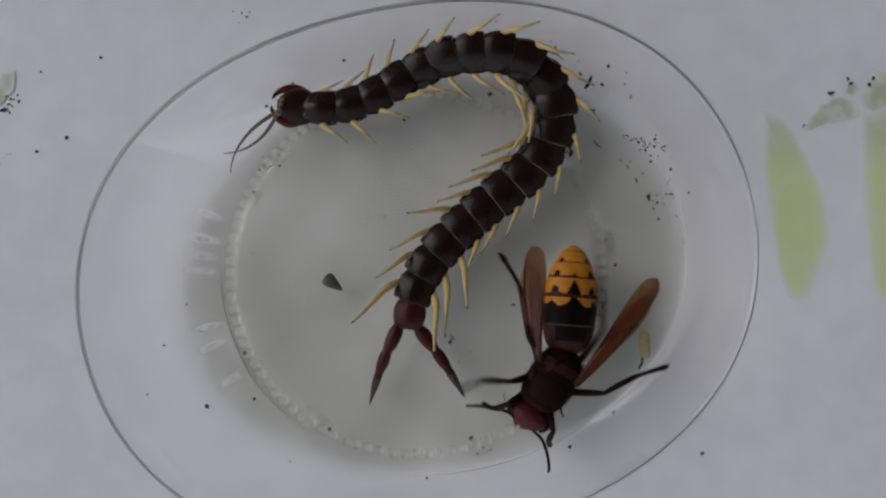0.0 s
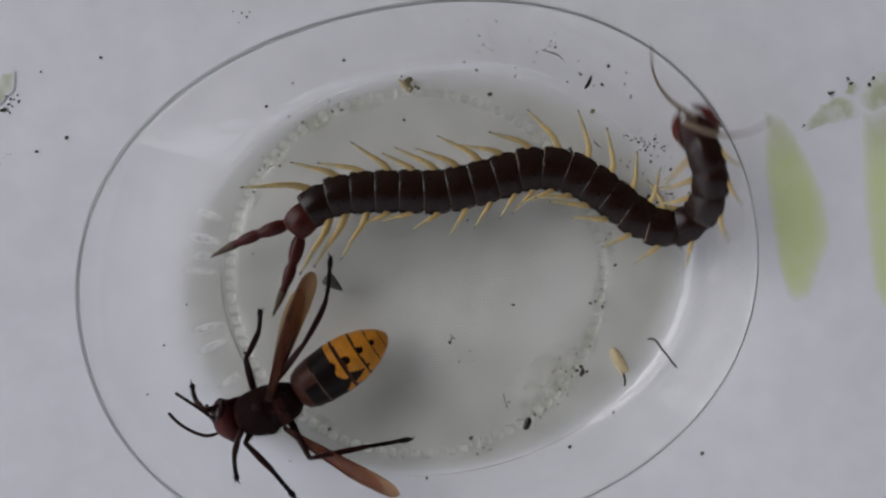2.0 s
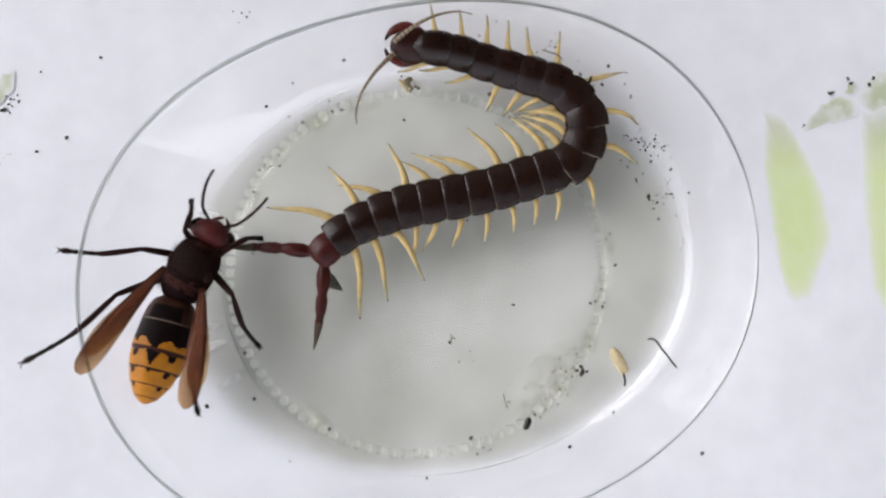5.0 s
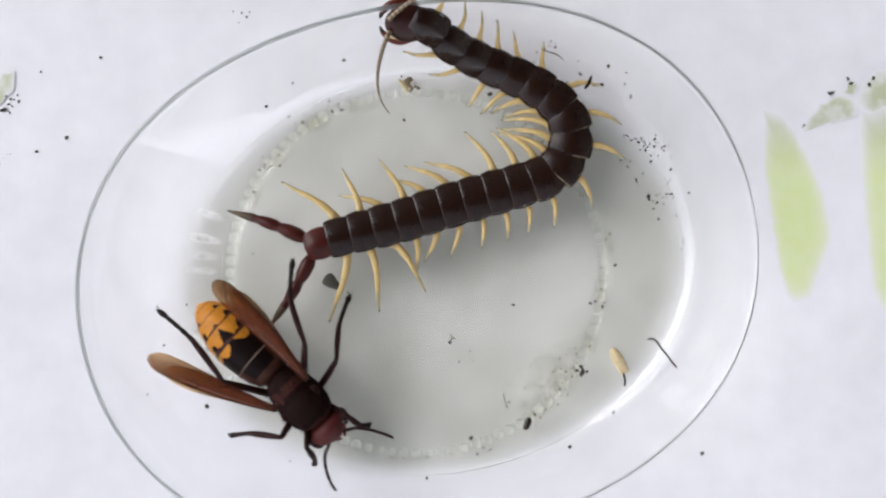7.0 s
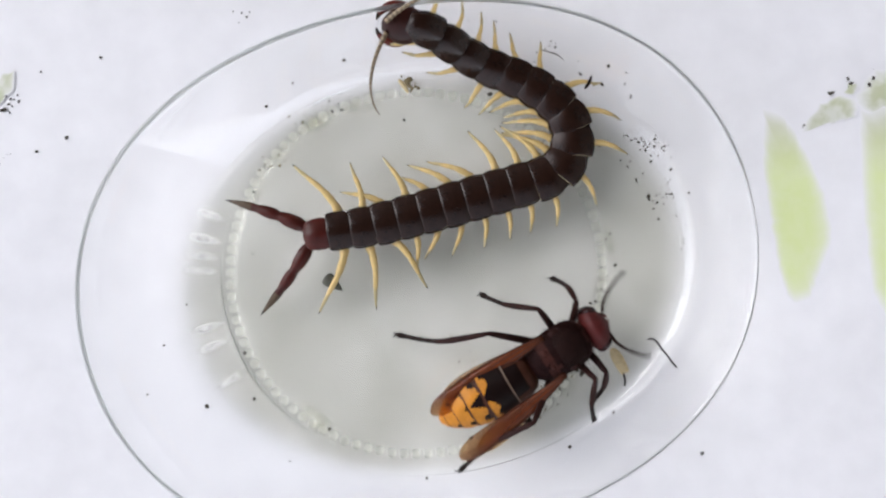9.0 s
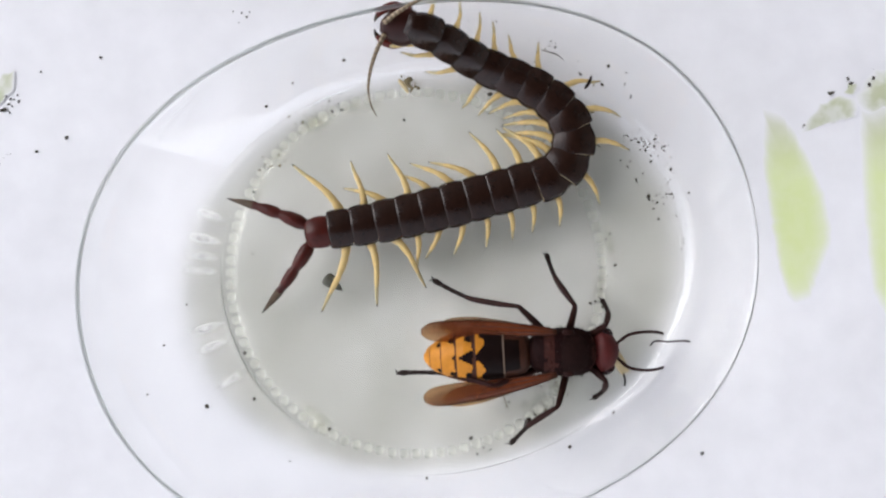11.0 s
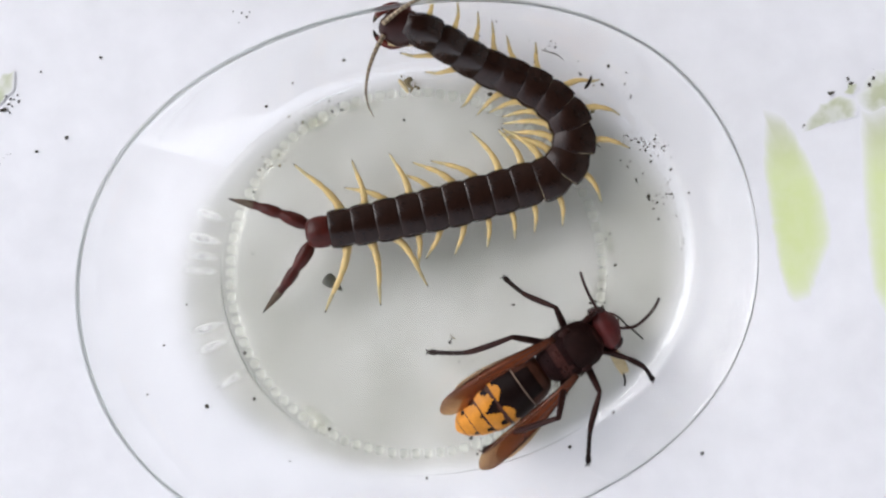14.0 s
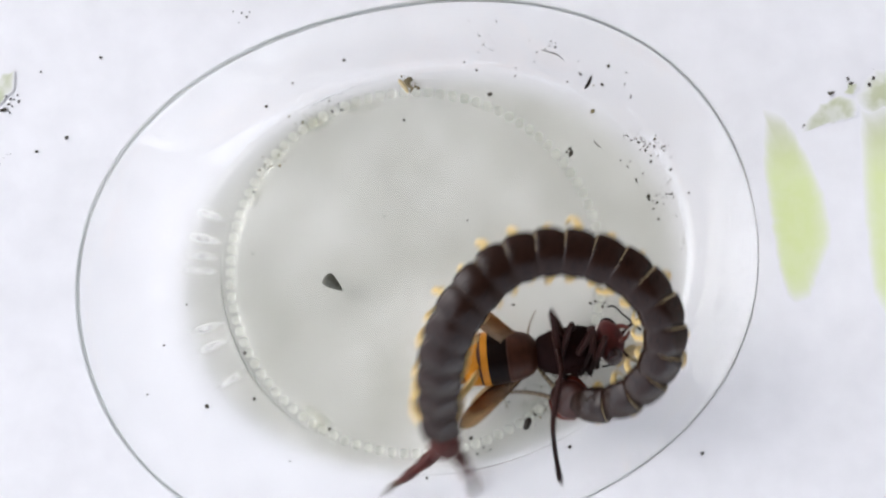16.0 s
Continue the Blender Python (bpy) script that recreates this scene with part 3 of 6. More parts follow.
def build_hornet():
    root = new("hornet")
    parts = {"legs": {}, "wings": {}, "feelers": {}}
    bm = bmesh.new()
    rings, n = [], 32
    prof = [(-5.4, 0.9), (-5.1, 1.6), (-4.4, 2.4), (-3.2, 2.95), (-1.8, 3.25), (0, 3.4), (1.6, 3.3), (2.8, 2.95), (3.6, 2.3), (4.1, 1.3), (4.4, 0.7)]
    for p in smooth_path(prof, 3):
        rings.append([Vector((p[0], p[1] * math.cos(2 * math.pi * j / n), p[1] * (0.92 if math.sin(2 * math.pi * j / n) > 0 else 0.85) * math.sin(2 * math.pi * j / n))) for j in range(n)])
    rows = len(rings)

    def slot(i, j):
        x = rings[i][0].x
        up = math.sin(2 * math.pi * (j + 0.5) / n)
        wave = 0.5 * noise.noise((x * 1.3, j * 0.6, 2))
        return 1 if (-3.4 < x + wave < -1.9 and up > 0.5) or 3.2 < x + wave else 0

    thorax = part("thorax", loft(bm, rings, True, slot), [RUSTDARK, SCUTE], root, "dark brown thorax with rusty edges")
    bm = bmesh.new()
    ball(bm, (0.6, 0, 1.15), (3.2, 2.95, 2.2), 24, 14)
    part("back_shield", bm, THORAX, thorax, "dark hairy shield on the back")
    for side in (1, -1):
        bm = bmesh.new()
        ball(bm, (-2.35, 0.95 * side, 1.75), (0.75, 1.0, 1.1), 14, 9)
        part("rear_bump", bm, SCUTE, thorax, "rusty bump behind the shield")
        bm = bmesh.new()
        ball(bm, (0.2, 2.75 * side, 1.7), (0.9, 0.55, 0.6), 12, 8)
        part("wing_cap", bm, LEGRUST, thorax, "rusty cap over the wing root")
    bm = bmesh.new()
    rnd = random.Random(11)
    for _ in range(260):
        x, a = rnd.uniform(-4.2, 3.8), rnd.uniform(-0.35, math.pi + 0.35)
        r = float(np.interp(x, [-4.4, -3.2, 0, 2.8, 3.9], [2.4, 2.95, 3.4, 2.95, 1.8]))
        foot = Vector((x, r * math.cos(a), 0.92 * r * math.sin(a)))
        way = (foot.normalized() + Vector((rnd.gauss(0, 0.4), rnd.gauss(0, 0.3), rnd.gauss(0, 0.3)))).normalized()
        tube(bm, [foot - way * 0.1, foot + way * rnd.uniform(0.5, 0.95)], [0.045, 0.012], 3)
    tagged(part("hair", bm, RUSTDARK, thorax, "short brown hair"), kind="stuff")
    bm = bmesh.new()
    tube(bm, [(-4.4, 0, 0.2), (-5.0, 0, 0.1), (-5.8, 0, -0.1)], [0.8, 0.55, 0.6], 10)
    part("waist", bm, BLACK, root)
    # head, wide across, with big eyes at the sides
    bm = bmesh.new()
    ball(bm, (1.4, 0, -0.5), (2.25, 3.35, 2.7), 28, 16)
    for v in bm.verts:
        if v.co.x > 1.4:
            v.co.y *= 1 - 0.07 * (v.co.x - 1.4) ** 2
        else:
            v.co.x = 1.4 - (1.4 - v.co.x) * (0.8 - 0.05 * abs(v.co.y))
    head = part("head", bm, RUST, root, "rusty red head")
    head.matrix_basis = Matrix.Translation(NECK * MM)
    for side in (1, -1):
        bm = bmesh.new()
        ball(bm, (0, 0, 0), (1.25, 0.75, 1.9), 14, 10)
        part("eye", bm, EYE, head, "dark brown eye", place(1.8, 2.6 * side, -0.5, 0, 0, -22 * side))
        bm = bmesh.new()
        tube(bm, smooth_path([(0, 0, 0), (0.7, 0.25 * side, -0.2), (1.4, -0.1 * side, -0.5), (1.9, -0.7 * side, -0.7)], 3), [0.55 - 0.045 * k for k in range(10)], 8, 0.8)
        part("mandible", bm, FANG, head, at=place(2.6, 0.9 * side, -1.9))
        bm = bmesh.new()
        pts = smooth_path([(0, 0, 0), (0.9, 0.45 * side, 0.5), (2.2, 0.9 * side, 0.6), (4.2, 0.7 * side, 0.3), (6.2, 0.1 * side, -0.3), (7.6, -0.6 * side, -1.0)], 5)
        tube(bm, pts, [0.2 if k < 6 else 0.27 - 0.002 * k - (0.03 if k % 2 else 0) for k in range(len(pts))], 8, 1.0)
        parts["feelers"]["L" if side > 0 else "R"] = part("antenna", bm, LEGRUST, head, "elbowed brown antenna", place(2.9, 0.75 * side, 0.4))
    bm = bmesh.new()
    ball(bm, (3.0, 0, -1.1), (0.5, 1.2, 1.0), 14, 8)
    part("face_plate", bm, shade("face_ochre", (0.30, 0.09, 0.03), 0.4, 0.3, 0.7, 0.2), head, "ochre face plate")
    # abdomen: overlapping rings from the waist to the sting
    cuts = [0.0, 3.8, 7.7, 10.3, 12.4, 14.0, 15.2]
    abdomen_mesh = bmesh.new()
    tube(abdomen_mesh, [(-k, 0, 0) for k in (0.2, 2, 5, 8, 11, 13, 14.6)], [0.9 * float(hornet_ring(k)) for k in (0.2, 2, 5, 8, 11, 13, 14.6)], 20, 0.9)
    abdomen = part("abdomen", abdomen_mesh, BLACK, root, "striped yellow and black abdomen", Matrix.Translation(WAIST * MM))
    m, rows = 96, 18
    for r in range(6):
        a, b = cuts[r], cuts[r + 1] + (0.35 if r < 5 else 0)
        rings = []
        for q in range(rows + 1):
            x = a + (b - a) * q / rows
            k = float(hornet_ring(x)) * (1.03 - 0.02 * r) * (0.965 if q == 0 else 1.0) + (0.05 if q == rows - 1 else 0)
            rings.append([Vector((-x, k * math.cos(2 * math.pi * j / m), 0.92 * k * math.sin(2 * math.pi * j / m))) for j in range(m)])

        def slot(q, j, r=r):
            turn = math.degrees(math.atan2(math.cos(2 * math.pi * (j + 0.5) / m), math.sin(2 * math.pi * (j + 0.5) / m)))
            off, u = abs(turn), q / rows
            wave = 0.10 * noise.noise((turn / 22, r * 3.1, 0.5))
            if r == 0:
                return 3 if q == rows - 1 and off < 60 else 2 if q < 8 or off > 38 else 0
            if q >= rows - 1 and r < 5:
                return 2
            def spot(u0, long, side_at, wide):
                return ((u - u0) / long) ** 2 + ((off - side_at) / wide) ** 2 < 1 + 2.5 * wave

            if r == 1:
                return 1 if u > 0.70 + 0.5 * wave + 0.27 * math.exp(-(off / 11) ** 2) - 0.09 * math.exp(-((off - 29) / 10) ** 2) + 0.10 * math.exp(-((off - 48) / 8) ** 2) else 0
            if r == 2:
                if u < 0.17 + 0.6 * wave + 0.08 * math.exp(-((off - 43) / 14) ** 2):
                    return 2
                return 0 if u < 0.86 * max(0.0, 1 - off / 18) ** 0.8 or spot(0.32, 0.22, 43, 9) else 1
            if r == 3:
                return 2 if u < 0.17 + 0.6 * wave else 0 if spot(0.05, 0.25, 0, 7) or spot(0.24, 0.26, 46, 9) else 1
            return 0 if r == 4 and spot(0.2, 0.24, 47, 9) else 2 if r == 4 and u < 0.15 + 0.5 * wave else 1

        part("abdomen_ring", loft(bmesh.new(), rings, True, slot), [BLACK, YELLOW, BANDRUST, EDGELINE], abdomen,
             ("rusty black ring with a thin pale edge", "black ring with a wavy yellow edge", "yellow ring with dark blotches", "yellow ring with dark spots", "yellow ring with small dark spots", "plain yellow tip")[r])
    # wings: long narrow folded blades
    for side in (1, -1):
        bm = bmesh.new()
        top, edge = [], smooth_path([(0, 0.0, 0.35), (-3, 0.15, 0.7), (-7, 0.2, 1.1), (-11, 0.1, 1.4), (-14.5, -0.1, 1.5), (-17.3, -0.25, 1.25), (-18.6, -0.3, 0.4)], 5)
        for k, p in enumerate(edge):
            x, mid, wdt = p
            fold = 0.25 * math.sin(min(1, -x / 6) * math.pi / 2)
            top.append([Vector((x, side * (mid + wdt * u), 0.7 * fold - 0.45 * fold * abs(u) + 0.035 * noise.noise((x, u * 3, side)) + 0.05 * zz)) for u, zz in ((-1, 0), (-0.5, 1), (0, 1), (0.5, 1), (1, 0), (0.5, -1), (0, -1), (-0.5, -1))])
        loft(bm, top)
        wing = part("wing", bm, WING[side], root, "folded translucent amber wing", place(-1.4, side * 2.9, 1.8))
        parts["wings"]["L" if side > 0 else "R"] = wing
        bm = bmesh.new()
        blade = []
        for x, mid, wdt in smooth_path([(-2.5, 0.1, 0.3), (-5, 0.25, 0.8), (-8, 0.35, 1.2), (-11.5, 0.45, 1.45), (-14.6, 0.5, 1.15), (-16.0, 0.5, 0.35)], 4):
            blade.append([Vector((x, side * (mid + wdt * u), -0.16 + 0.03 * noise.noise((x, u * 2, side + 5)) + 0.03 * zz)) for u, zz in ((-1, 0), (0, 1), (1, 0), (0, -1))])
        part("hind_wing", loft(bm, blade), HINDWING, wing, "pale clear hind wing under the amber fore wing")
        for lane, reach in ((0.95, 16.8), (0.35, 13.5), (-0.3, 10.5), (-0.9, 9.5)):
            bm = bmesh.new()
            path = []
            for k in range(12):
                x = -reach * k / 11
                mid, wdt = np.interp(-x, [0, 3, 7, 11, 14.5, 17.3], [0, 0.15, 0.2, 0.1, -0.1, -0.25]), np.interp(-x, [0, 3, 7, 11, 14.5, 17.3], [0.35, 0.7, 1.1, 1.4, 1.5, 1.1])
                fold = 0.25 * math.sin(min(1, -x / 6) * math.pi / 2)
                path.append((x, side * (mid + wdt * lane), 0.7 * fold - 0.45 * fold * abs(lane) + 0.05))
            tube(bm, path, [0.10 - 0.006 * k for k in range(12)], 6, 0.8)
            part("vein", bm, VEIN, wing)
    # legs: thigh and shin with a dark clawed foot
    for side, s in (("L", 1), ("R", -1)):
        for pair in "FMH":
            a, b = BONES[pair]
            bm = bmesh.new()
            tube(bm, smooth_path([(-0.3, 0, 0), (a * 0.15, 0, 0), (a * 0.5, 0, 0.1), (a * 0.9, 0, 0), (a + 0.1, 0, 0)], 3),
                 [0.3, 0.42, 0.5, 0.53, 0.54, 0.54, 0.52, 0.49, 0.45, 0.41, 0.37, 0.33, 0.26], 8, 1.0)
            leg = part("leg", bm, LEGRUST, root)
            bm = bmesh.new()
            ks = np.linspace(0, 1, 22)
            rad = [0.30 + 0.16 * math.sin(min(1, u / 0.5) * math.pi * 0.8) - 0.05 * u if u < 0.52 else 0.27 + (0.09 if i % 2 else 0) for i, u in enumerate(ks)]
            rad[-3:] = [0.42, 0.44, 0.2]
            tube(bm, [(b * u, s * (-1 if pair == "F" else 1) * 0.075 * b * (1 - abs(2 * u - 1) ** 1.4), 0.35 * math.sin(math.pi * u) - 0.1 * u) for u in ks], rad, 8, 1.0, lambda i, j: 1 if i > 10 else 0)
            for spread in (0.5, -0.5):
                tube(bm, [(b - 0.1, 0, -0.1), (b + 0.35, spread * 0.6, -0.12), (b + 0.6, spread, -0.3)], [0.12, 0.09, 0.03], 5, 1.0, lambda i, j: 1)
            shin = part("shin", bm, [LEGRUST, FOOTDARK], leg)
            parts["legs"][side + pair] = (leg, shin)
    tagged(root, "large rusty brown hornet with a striped yellow abdomen and amber wings", "hornet")
    return root, head, abdomen, parts


hornet, hornet_head, hornet_abdomen, HORNET = build_hornet()


# ---- crumbs and litter ----
def on_dish(x, y, lift=0.0):
    return dish_height(x, y) + lift


def build_seed():
    bm = bmesh.new()
    tube(bm, smooth_path([(-1.5, 0, 0), (-1.2, 0, 0), (-0.3, 0, 0), (0.8, 0, 0), (1.7, 0, 0)], 4), [0.1, 0.45, 0.7, 0.85, 0.95, 1.0, 1.0, 0.97, 0.9, 0.82, 0.7, 0.6, 0.48, 0.36, 0.26, 0.15, 0.05], 14, 0.7)
    ob = part("seed", bm, SEED)
    ob.matrix_basis = place(-15.7, -4.9, FLOOR_Z + 0.72, 0, 0, -38)
    return tagged(ob, "small grey-brown pointed seed on the dish floor", "seed")


build_seed()


def build_husk():
    husk = new("grass_husk")
    for k, turn in enumerate((-4, 2, 6)):
        bm = bmesh.new()
        tube(bm, smooth_path([(-2.2, 0, 0), (-1.0, 0, 0.15), (0.6, 0, 0.15), (2.0, 0, 0)], 4), [0.08, 0.3, 0.45, 0.55, 0.6, 0.6, 0.57, 0.52, 0.46, 0.4, 0.3, 0.2, 0.06], 8, 0.5)
        part("scale", bm, HUSK, husk, at=place(0, (k - 1) * 0.28, 0.35 + 0.1 * k, 0, 0, turn))
    bm = bmesh.new()
    tube(bm, smooth_path([(1.6, -0.3, 0.3), (2.6, -0.4, 0.3), (3.5, -0.9, 0.2)], 4), [0.16] * 9, 6)
    part("stalk", bm, CLAW, husk)
    return tagged(husk, "straw-coloured grass husk with a dark stalk", "husk")


def build_thread():
    bm = bmesh.new()
    tube(bm, smooth_path([(-2.9, -0.9, 0), (-2.4, -0.25, 0.1), (-1.4, -0.1, 0.1), (-0.6, -0.2, 0.1), (0.8, -0.1, 0.1), (2.9, -0.1, 0)], 4), [0.13] * 21, 6)
    return tagged(part("bristle", bm, FOOTDARK), "thin dark bent bristle lying in the dish", "bristle")


husk, bristle = build_husk(), build_thread()


def crumbs(name, spots, mat, label, on):
    """Loose grains too many to count, joined."""
    bm = bmesh.new()
    rnd = random.Random(7)
    for x, y, r, count, spread in spots:
        for _ in range(count):
            px, py = x + rnd.gauss(0, spread), y + rnd.gauss(0, spread)
            q = r * min(2.0, rnd.lognormvariate(-0.35, 0.45))
            one = bmesh.ops.create_icosphere(bm, subdivisions=1, radius=q)
            z = on(px, py)
            turn = Matrix.Rotation(rnd.uniform(0, 6), 3, "Z")
            for v in one["verts"]:
                v.co = turn @ Vector((v.co.x * rnd.uniform(0.8, 1.5), v.co.y * rnd.uniform(0.6, 1.0), v.co.z * 0.6)) + Vector((px, py, z + q * 0.4))
    return tagged(part(name, bm, mat), label, "crumbs", kind="stuff")


def grains(spots, mat, label, group, on):
    """Single grains, each a thing of its own on one shared lump."""
    bm = bmesh.new()
    bmesh.ops.create_icosphere(bm, subdivisions=2, radius=1.0)
    for v in bm.verts:
        v.co *= 1 + 0.3 * noise.noise(v.co * 1.3)
        v.co.z *= 0.6
        v.co.x *= 1.35
    first = tagged(part("soil_grain", bm, mat), label, "grain", group)
    rnd = random.Random(3)
    for k, (x, y, r) in enumerate(spots):
        m = place(x, y, on(x, y) + r * 0.5, 0, 0, rnd.uniform(0, 360))
        ob = first if k == 0 else copy_thing(first, m)
        ob.matrix_basis = m @ Matrix.Diagonal((0.75 * r, 0.75 * r, 0.75 * r, 1))


def dried_stains(spots, label):
    """Thin dried films on the floor of the dish; each one has its own turn and size."""
    bm = bmesh.new()
    rim = []
    for k in range(28):
        a = 2 * math.pi * k / 28
        rim.append(bm.verts.new((math.cos(a), math.sin(a), 0)))
    bm.faces.new(rim)
    me = None
    for x, y, long, wide, turn, film in spots:
        if me is None:
            first = tagged(part("stain", bm, film), label, "stain", "stains in the dish")
            me, ob = first.data, first
        else:
            ob = copy_thing(first, Matrix())
            if film is not me.materials[0]:
                ob.data = me.copy()
                ob.data.materials[0] = film
                tagged(ob, "thin brown dried stain on the dish floor", "stain", "stains in the dish")
        ob.matrix_basis = place(x, y, dish_height(x, y) + 0.03, 0, 0, turn) @ Matrix.Diagonal((long, wide, 1, 1))


dried_stains([(16.3, -18.1, 6.0, 4.2, 50, FILM), (20.3, -14.1, 3.2, 2.2, 60, FILM), (13.4, -22.6, 3.6, 2.4, 20, FILM), (-23.0, 13.9, 4.2, 1.6, 48, FILM), (-18.1, 18.3, 3.6, 1.5, 30, FILM), (-26.7, 8.2, 3.4, 1.2, 65, FILM), (-11.7, 20.7, 3.4, 1.3, 12, FILM), (22.8, -6.4, 3.4, 1.6, 85, FILM), (23.6, 0.9, 2.6, 1.3, 100, FILM), (-18.1, -24.6, 3.5, 1.6, -40, FILM), (-4.5, 23.6, 2.2, 1.1, 0, REDFILM)], "thin patchy olive dried stain on the dish floor")
grains([(-28.4, -14.9, 0.3), (-27.1, -21.5, 0.3), (-33.5, -22.3, 0.38), (-16.3, -25.8, 0.28), (4.0, -27.1, 0.32), (-24.9, 20.1, 0.28), (-13.8, 26.3, 0.28), (-5.6, 18.5, 0.25), (-2.3, -32.8, 0.25), (-21.0, 23.2, 0.2), (-39.4, -13.6, 0.2), (-27.2, 8.2, 0.22), (-27.3, -0.7, 0.18), (-8.4, 4.7, 0.18), (3.5, 4.1, 0.2), (29.5, 7.6, 0.34), (30.9, 4.3, 0.22), (4.8, 25.6, 0.22), (6.7, 22.2, 0.4), (-36.8, -8.0, 0.2), (-21.8, -30.2, 0.16), (-40.6, -20.0, 0.16), (24.3, -23.3, 0.24), (18.0, -28.1, 0.3)], SOIL, "tiny dark soil grain lying in the glass dish", "grains in the dish", on_dish)
grains([(-55.2, 16.3, 0.32), (-59.6, 14.3, 0.26), (-50.2, 28.1, 0.26), (-59.0, 26.0, 0.18), (38.0, -30.0, 0.3)], SOIL, "tiny dark soil grain on the white cloth", "grains on the cloth", lambda x, y: -0.03)
crumbs("soil_crumbs", [(18.3, 14.2, 0.4, 4, 0.4), (26.6, 16.3, 0.14, 14, 0.55), (27.9, 15.7, 0.16, 20, 0.6), (29.3, 15.0, 0.17, 22, 0.6), (30.6, 14.1, 0.17, 16, 0.6), (31.6, 11.6, 0.13, 10, 0.8), (30.0, 7.4, 0.17, 12, 0.8), (33.7, 5.4, 0.12, 10, 0.8), (34.4, 1.0, 0.11, 8, 1.1), (25.2, 22.9, 0.26, 6, 1.3), (27.2, 12.2, 0.16, 10, 1.2), (32.1, 8.6, 0.15, 18, 1.6), (5.2, 28.3, 0.16, 12, 1.3), (13.9, 27.3, 0.18, 14, 1.6), (18.4, 25.1, 0.18, 5, 0.6), (-14.9, 20.7, 0.22, 6, 0.8)], SOIL, "clusters of dark soil grains on the dish wall", on_dish)
crumbs("soil_crumbs", [(19.9, -17.1, 0.45, 5, 0.5), (17.5, -20.2, 0.2, 4, 1.2), (14.7, -23.6, 0.22, 5, 1.2), (12.2, -19.4, 0.14, 4, 2.4), (22.5, -7.6, 0.26, 6, 0.9), (9.0, -22.2, 0.2, 6, 0.8), (6.2, -18.5, 0.14, 3, 1.2), (16.7, -14.5, 0.16, 3, 2.0), (1.3, -12.5, 0.22, 4, 0.6), (23.6, -3.2, 0.2, 4, 1.0), (23.6, 1.9, 0.25, 3, 0.4), (2.9, -16.1, 0.16, 4, 0.8), (9.8, -7.8, 0.2, 2, 0.3), (7.0, -27.9, 0.2, 5, 1.2)], SOIL, "dark grains along the foot ring of the dish", on_dish)
crumbs("plant_crumbs", [(13.9, -16.9, 0.14, 12, 2.2), (17.9, -17.3, 0.18, 16, 1.4), (14.7, -22.2, 0.16, 12, 1.4), (19.9, -14.9, 0.16, 10, 1.1), (-24.6, 12.6, 0.22, 10, 1.0), (-20.6, 17.9, 0.22, 8, 0.8), (-5.5, 23.9, 0.45, 6, 0.5), (-4.0, 23.2, 0.3, 4, 0.4), (19.9, 20.3, 0.2, 6, 1.6)], STAIN, "olive plant crumbs on the dish floor", on_dish)
crumbs("soil_crumbs", [(-62.3, 22.3, 0.22, 3, 0.5), (-64.3, 22.6, 0.35, 3, 0.6), (-63.8, 20.4, 0.35, 5, 0.7), (-64.3, 13.3, 0.16, 4, 0.6), (-29.3, 34.9, 0.16, 6, 1.2), (57.5, 22.9, 0.3, 4, 0.5), (59.5, 24.1, 0.35, 4, 0.5), (53.1, 17.7, 0.3, 3, 0.4), (59.4, 25.1, 0.25, 2, 0.2), (63.1, 25.8, 0.25, 6, 1.2)], SOIL, "dark specks on the white cloth", lambda x, y: -0.03)


def build_fibre(name, points, thick, mat, label, lift=0.2):
    """A thin dry fibre or sliver that lies on the dish, tapered at both ends."""
    path = smooth_path([(x, y, on_dish(x, y, lift)) for x, y in points], 5)
    n = len(path)
    bm = tube(bmesh.new(), path, [thick * (0.35 + 0.65 * math.sin(math.pi * (k + 0.5) / n)) for k in range(n)], 6, 0.7)
    mid = path[n // 2]
    bm.transform(Matrix.Translation((-mid[0], -mid[1], -mid[2])))
    ob = part(name, bm, mat)
    ob.matrix_basis = place(*mid)
    return tagged(ob, label, "fibre", "fibres in the dish")


build_fibre("twig", [(20.1, 22.7), (20.5, 23.3), (20.8, 24.2)], 0.24, FOOTDARK, "short dark twig lying on the glass wall")
build_fibre("plant_fibre", [(13.6, 27.6), (14.8, 27.3), (16.0, 26.9), (16.9, 26.2)], 0.09, SOIL, "thin curved brown fibre on the glass wall")
build_fibre("plant_fibre", [(21.6, 15.6), (22.1, 14.9), (22.6, 14.6)], 0.10, SOIL, "thin curved brown fibre on the glass wall")
# a faint scratch in the glass, laid on as a thin strand
build_fibre("plant_fibre", [(8.6, -20.6), (8.9, -21.8), (9.5, -23.2)], 0.08, STAIN, "thin faint line on the dish floor", 0.1)
build_fibre("plant_fibre", [(1.0, -12.2), (1.4, -12.7), (1.9, -12.9)], 0.10, STAIN, "thin faint line on the dish floor", 0.1)
build_fibre("straw_flake", [(-6.4, 24.3), (-5.6, 23.4), (-5.0, 22.4)], 0.34, HUSK, "dry straw flake at the edge of the dish floor")
build_fibre("straw_flake", [(-5.6, 24.2), (-5.0, 23.5), (-4.2, 22.9)], 0.26, STAIN, "dry straw flake at the edge of the dish floor")


